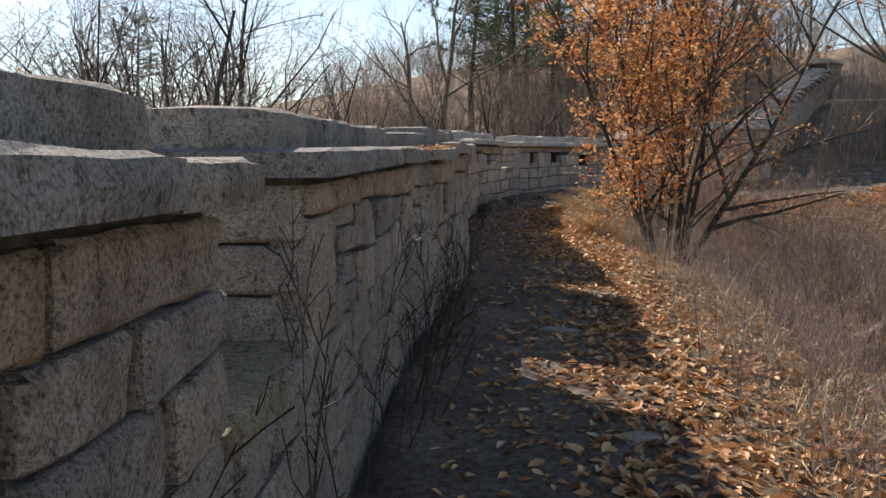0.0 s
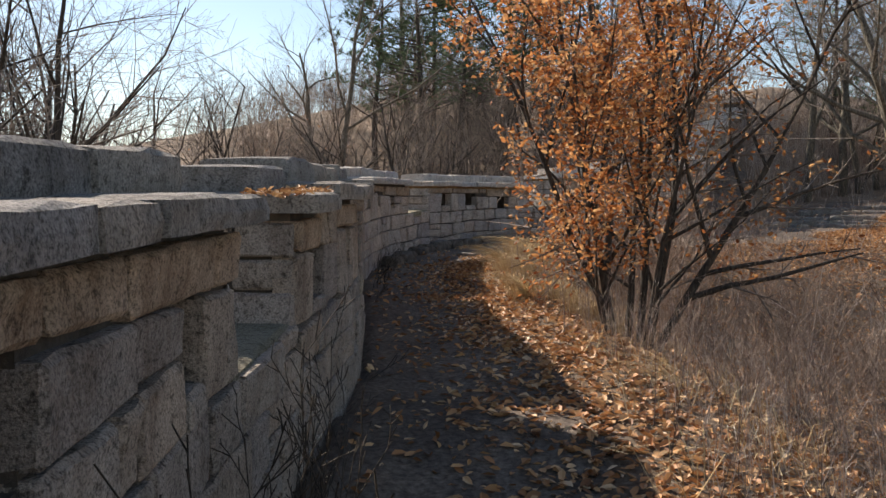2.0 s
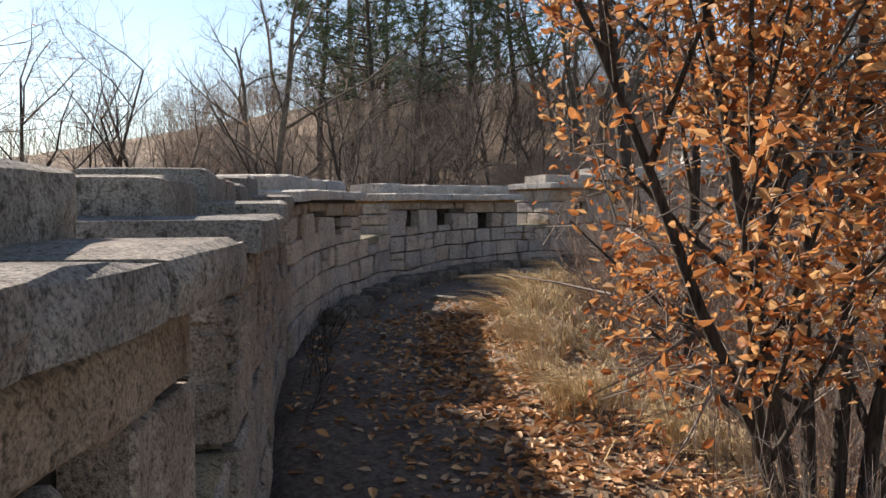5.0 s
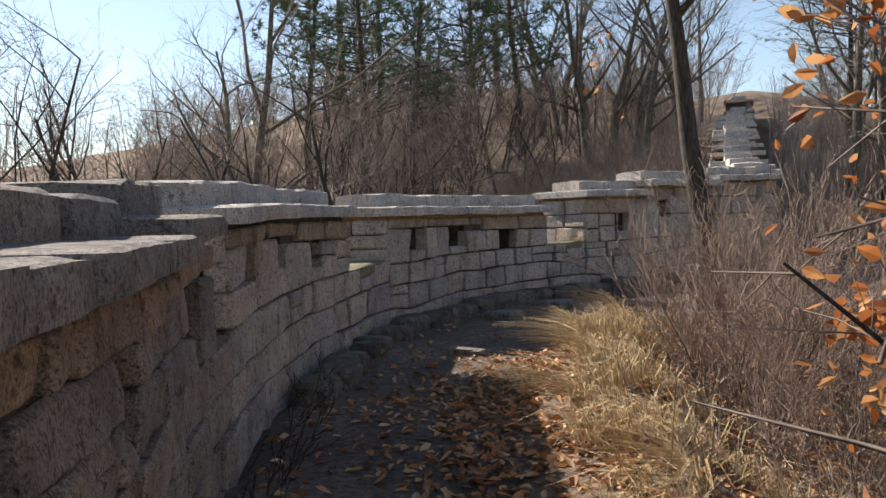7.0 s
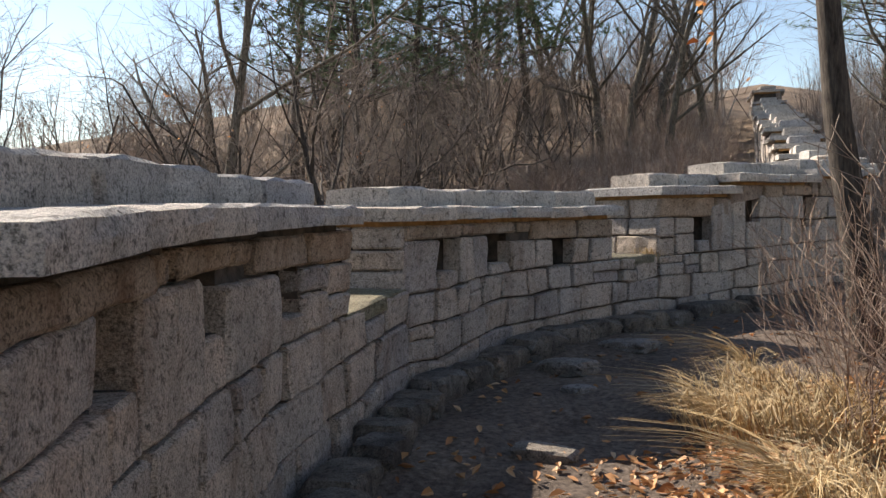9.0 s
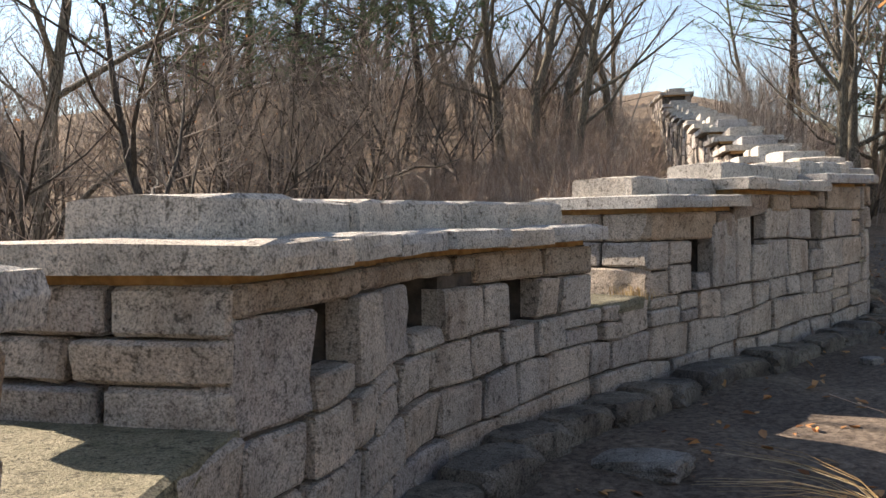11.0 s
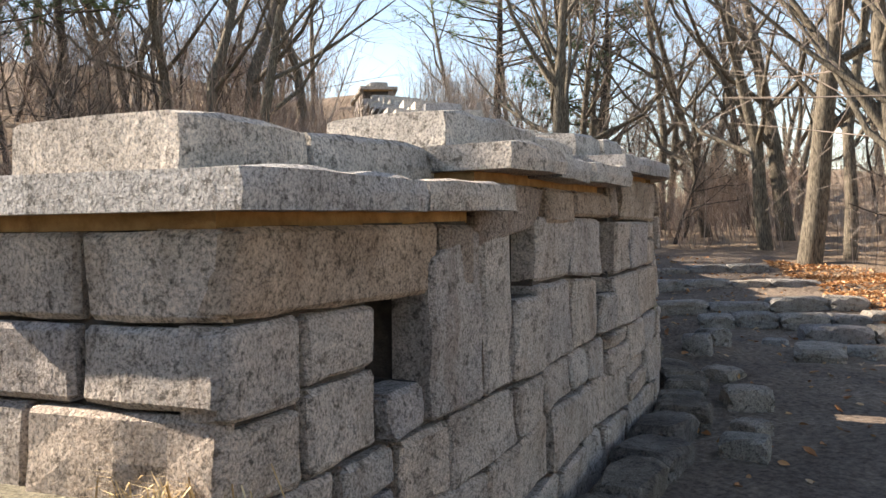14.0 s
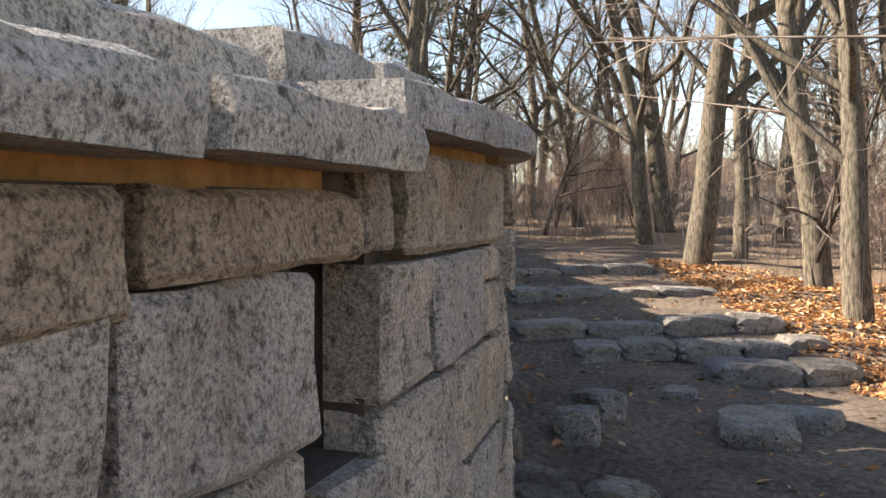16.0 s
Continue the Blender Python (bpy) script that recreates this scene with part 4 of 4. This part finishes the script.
# steps of rough slabs that climb away
steps = thing("stone_steps", "low rough stone steps climbing the earth path", "steps", kind="structure")
STEP_ROWS = (((13.45, 26.55), (14.25, 25.75), 0.30), ((13.2, 27.75), (14.85, 26.25), 0.24), ((13.2, 28.5), (15.2, 26.85), 0.26),
             ((14.6, 29.75), (16.3, 28.35), 0.24), ((16.1, 31.35), (17.5, 30.2), 0.24))
for r, (p, q, tall_by) in enumerate(STEP_ROWS):
    p, q = Vector(p), Vector(q)
    run, length, at = (q - p).normalized(), (q - p).length, 0.0
    while at < length:
        L = rng.uniform(0.42, 0.8)
        c = p + run * (at + L / 2) + Vector((0.7, 0.7)) * rng.uniform(-0.06, 0.06)
        rock("step_stone", (c.x, c.y, gz(c.x, c.y) + tall_by * 0.5 - 0.13 + rng.uniform(-0.025, 0.015)), (L * 1.12, rng.uniform(0.4, 0.58), tall_by), math.degrees(math.atan2(run.y, run.x)) + rng.uniform(-5, 5), 1500 + r * 20 + int(at * 4), M_ROCK, "", parent=steps)
        at += L


# ---- litter, grass ----
def scatter(n, seed, region):
    """Random spots on the ground, kept by region(lat, along, rng)."""
    rng = random.Random(seed)
    pts = []
    while len(pts) < n:
        x, y = rng.uniform(0, 19), rng.uniform(-1, 33)
        lat, al = lateral(x, y)
        if lat > 0.05 and region(lat, al, rng, x, y):
            pts.append((x, y))
    z = ground_z([p[0] for p in pts], [p[1] for p in pts])
    return [Vector((p[0], p[1], float(h) + 0.012 + 0.06 * noise.noise(Vector((p[0] * 0.9, p[1] * 0.9, 0))) + 0.022 * noise.noise(Vector((p[0] * 3.3, p[1] * 3.3, 4))))) for p, h in zip(pts, z)]


def bank(lat, al, rng, x, y):
    edge = float(np.interp(al, [0, 12, 17, 20, 24, 26], [1.35, 1.35, 1.25, 2.2, 3.3, 4.0])) + 0.35 * noise.noise(Vector((x, y, 2)))
    ahead, side = (x - 13.2) * 0.707 + (y - 27) * 0.707, -(x - 13.2) * 0.707 + (y - 27) * 0.707
    if ahead > -7 and -1.6 < side < 2.1:
        return rng.random() < 0.02
    if ahead > -5 and side < 0:
        return rng.random() < min(1.0, math.exp(-(-side - 1.6) * 0.3))
    if lat < edge:
        d = edge - lat
        return rng.random() < (0.8 * math.exp(-d * 2.3) if al < 19 else 0.02)
    return rng.random() < max(0.06, math.exp(-(lat - edge) * 0.33))


rl = random.Random(3)
tagged(new("leaf_litter", leaf_mesh(scatter(70000, 1, bank), rl, 0.072, M_LITTER, flat=True, jitter=0.0)), "dry tan and russet fallen leaves on the bank", "fallen leaves", kind="stuff")


def blades(points, rng, height, lean, width, mat, name):
    verts, faces = [], []
    for p in points:
        h = height * rng.uniform(0.5, 1.3)
        a = rng.gauss(2.6, 1.1)
        d = Vector((math.cos(a), math.sin(a), 0)) * h * rng.uniform(*lean)
        w = Vector((-math.sin(a), math.cos(a), 0)) * width
        b = len(verts)
        verts += [p - w, p + w, p + d * 0.4 + Vector((0, 0, h * 0.6)) + w * 0.7, p + d * 0.4 + Vector((0, 0, h * 0.6)) - w * 0.7, p + d + Vector((0, 0, h * rng.uniform(0.4, 0.8)))]
        faces += [(b, b + 1, b + 2, b + 3), (b + 3, b + 2, b + 4)]
    return mesh_of(name, verts, faces, mat)


def tufty(lat, al, rng, x, y):
    if not (1.75 < lat < 6 and 2 < al < 21):
        return False
    dense = math.exp(-((lat - 2.4) / 0.6) ** 2) if al > 12.5 else 0.05 * math.exp(-((lat - 2.9) / 0.8) ** 2)
    return noise.noise(Vector((x * 1.6, y * 1.6, 9))) > 0.05 and rng.random() < dense + 0.015


tagged(new("dry_grass", blades(scatter(7500, 2, tufty), rl, 0.30, (0.5, 1.4), 0.0035, M_GRASS, "dry_grass")), "straw-coloured dry grass on the bank", "grass", kind="stuff")


# ---- stems against the wall ----
def stems(name, label, spots, seed, height, out_lean):
    rng = random.Random(seed)
    root = thing(name, label, "vine" if name == "vine" else "bush")
    out = [[], [], []]
    spec = dict(levels=2, kids=(4, 3), bare=(0.25, 0.2), angle=(0.3, 0.7), ratio=(0.25, 0.5), wobble=0.10, up=0.03)
    for y, d, h in spots:
        p = on_wall(s_at(y), d, 0)
        p.z = float(base_z(y)) - 0.05
        grow(rng, p, Vector((rng.gauss(out_lean, 0.22), rng.gauss(-0.05, 0.28), 1)), h * height, 0.0042, 0, out, spec)
    for line in out[0]:
        part("stem", tubes([line], "stem", M_BARK, 4), root)
    tagged(part("crown", tubes(out[1] + out[2], "crown", M_BARK, 3), root), kind="stuff")


stems("vine", "thin leafless dark vine climbing the stone wall", [(1.3, -0.10, 1), (1.55, -0.12, 1), (1.9, -0.08, 1.1), (2.3, -0.15, 0.9), (2.7, -0.1, 0.95), (3.1, -0.14, 0.9), (3.5, -0.1, 1.0)], 41, 1.25, -0.12)
stems("bush", "leafless twiggy bush growing at the wall's foot", [(3.9 + 0.11 * i, -0.12 - 0.025 * (i % 9), 0.55 + 0.06 * (i % 8)) for i in range(30)], 42, 1.0, 0.15)
stems("bush", "short leafless shoots at the foot of the wall", [(13.2 + 0.22 * i, -0.15 - 0.05 * (i % 4), 0.35 + 0.1 * (i % 3)) for i in range(16)], 43, 1.0, 0.25)


# ---- litter on the stones, and blades for a sun patch ----
rl = random.Random(8)
pile = []
for k in range(420):
    s, d = rl.uniform(s_at(7.2), s_at(8.55)), rl.uniform(-0.08, 0.19)
    pile.append(on_wall(s, d, 1.745 + 0.032 * (s - s_at(7.05)) + abs(rl.gauss(0, 0.010))))
tagged(new("leaf_pile", leaf_mesh(pile, rl, 0.036, M_LITTER, flat=True, jitter=0.0)), "dry russet leaves caught on the wall's ledge", "fallen leaves", kind="stuff")
# pale blades added in place of a spot of sun on the rough stone
tuft = [Vector((4.83 + rl.gauss(0, 0.08), 22.93 + rl.gauss(0, 0.08), 1.75)) for k in range(160)]
tagged(new("sun_patch_blades", blades(tuft, rl, 0.13, (0.2, 0.9), 0.003, M_GRASS, "sun_patch_blades")), "pale dry blades standing in for a sun patch in the embrasure", "weed", kind="stuff")


def arching(x, y, seed, n):
    """Long dry grass stems that bend over the path's edge."""
    rng = random.Random(seed)
    root = thing("grass_tuft", "long pale dry grass stems arching over the path", "grass", (x, y, gz(x, y)))
    lines = []
    for k in range(n):
        a, L = rng.uniform(1.8, 4.4), rng.uniform(0.4, 0.95)
        d = Vector((math.cos(a), math.sin(a), 0))
        lines.append([(d * L * t * t * 0.9 + d * 0.04 + Vector((rng.gauss(0, 0.01), 0, L * (0.85 * t - 0.5 * t * t) - 0.03)), 0.0032 * (1.15 - t)) for t in (0, 0.25, 0.5, 0.75, 1)])
    tagged(part("clump", tubes(lines, "clump", M_GRASS, 3), root), kind="stuff")


for x, y, sd, n in ((2.3, 13.2, 1, 60), (2.6, 14.6, 2, 70), (2.5, 16.0, 3, 80), (3.0, 17.2, 4, 80), (3.4, 18.6, 5, 70), (4.3, 19.9, 6, 60), (2.6, 9.2, 7, 25), (2.7, 6.2, 8, 25)):
    arching(x, y, sd, n)
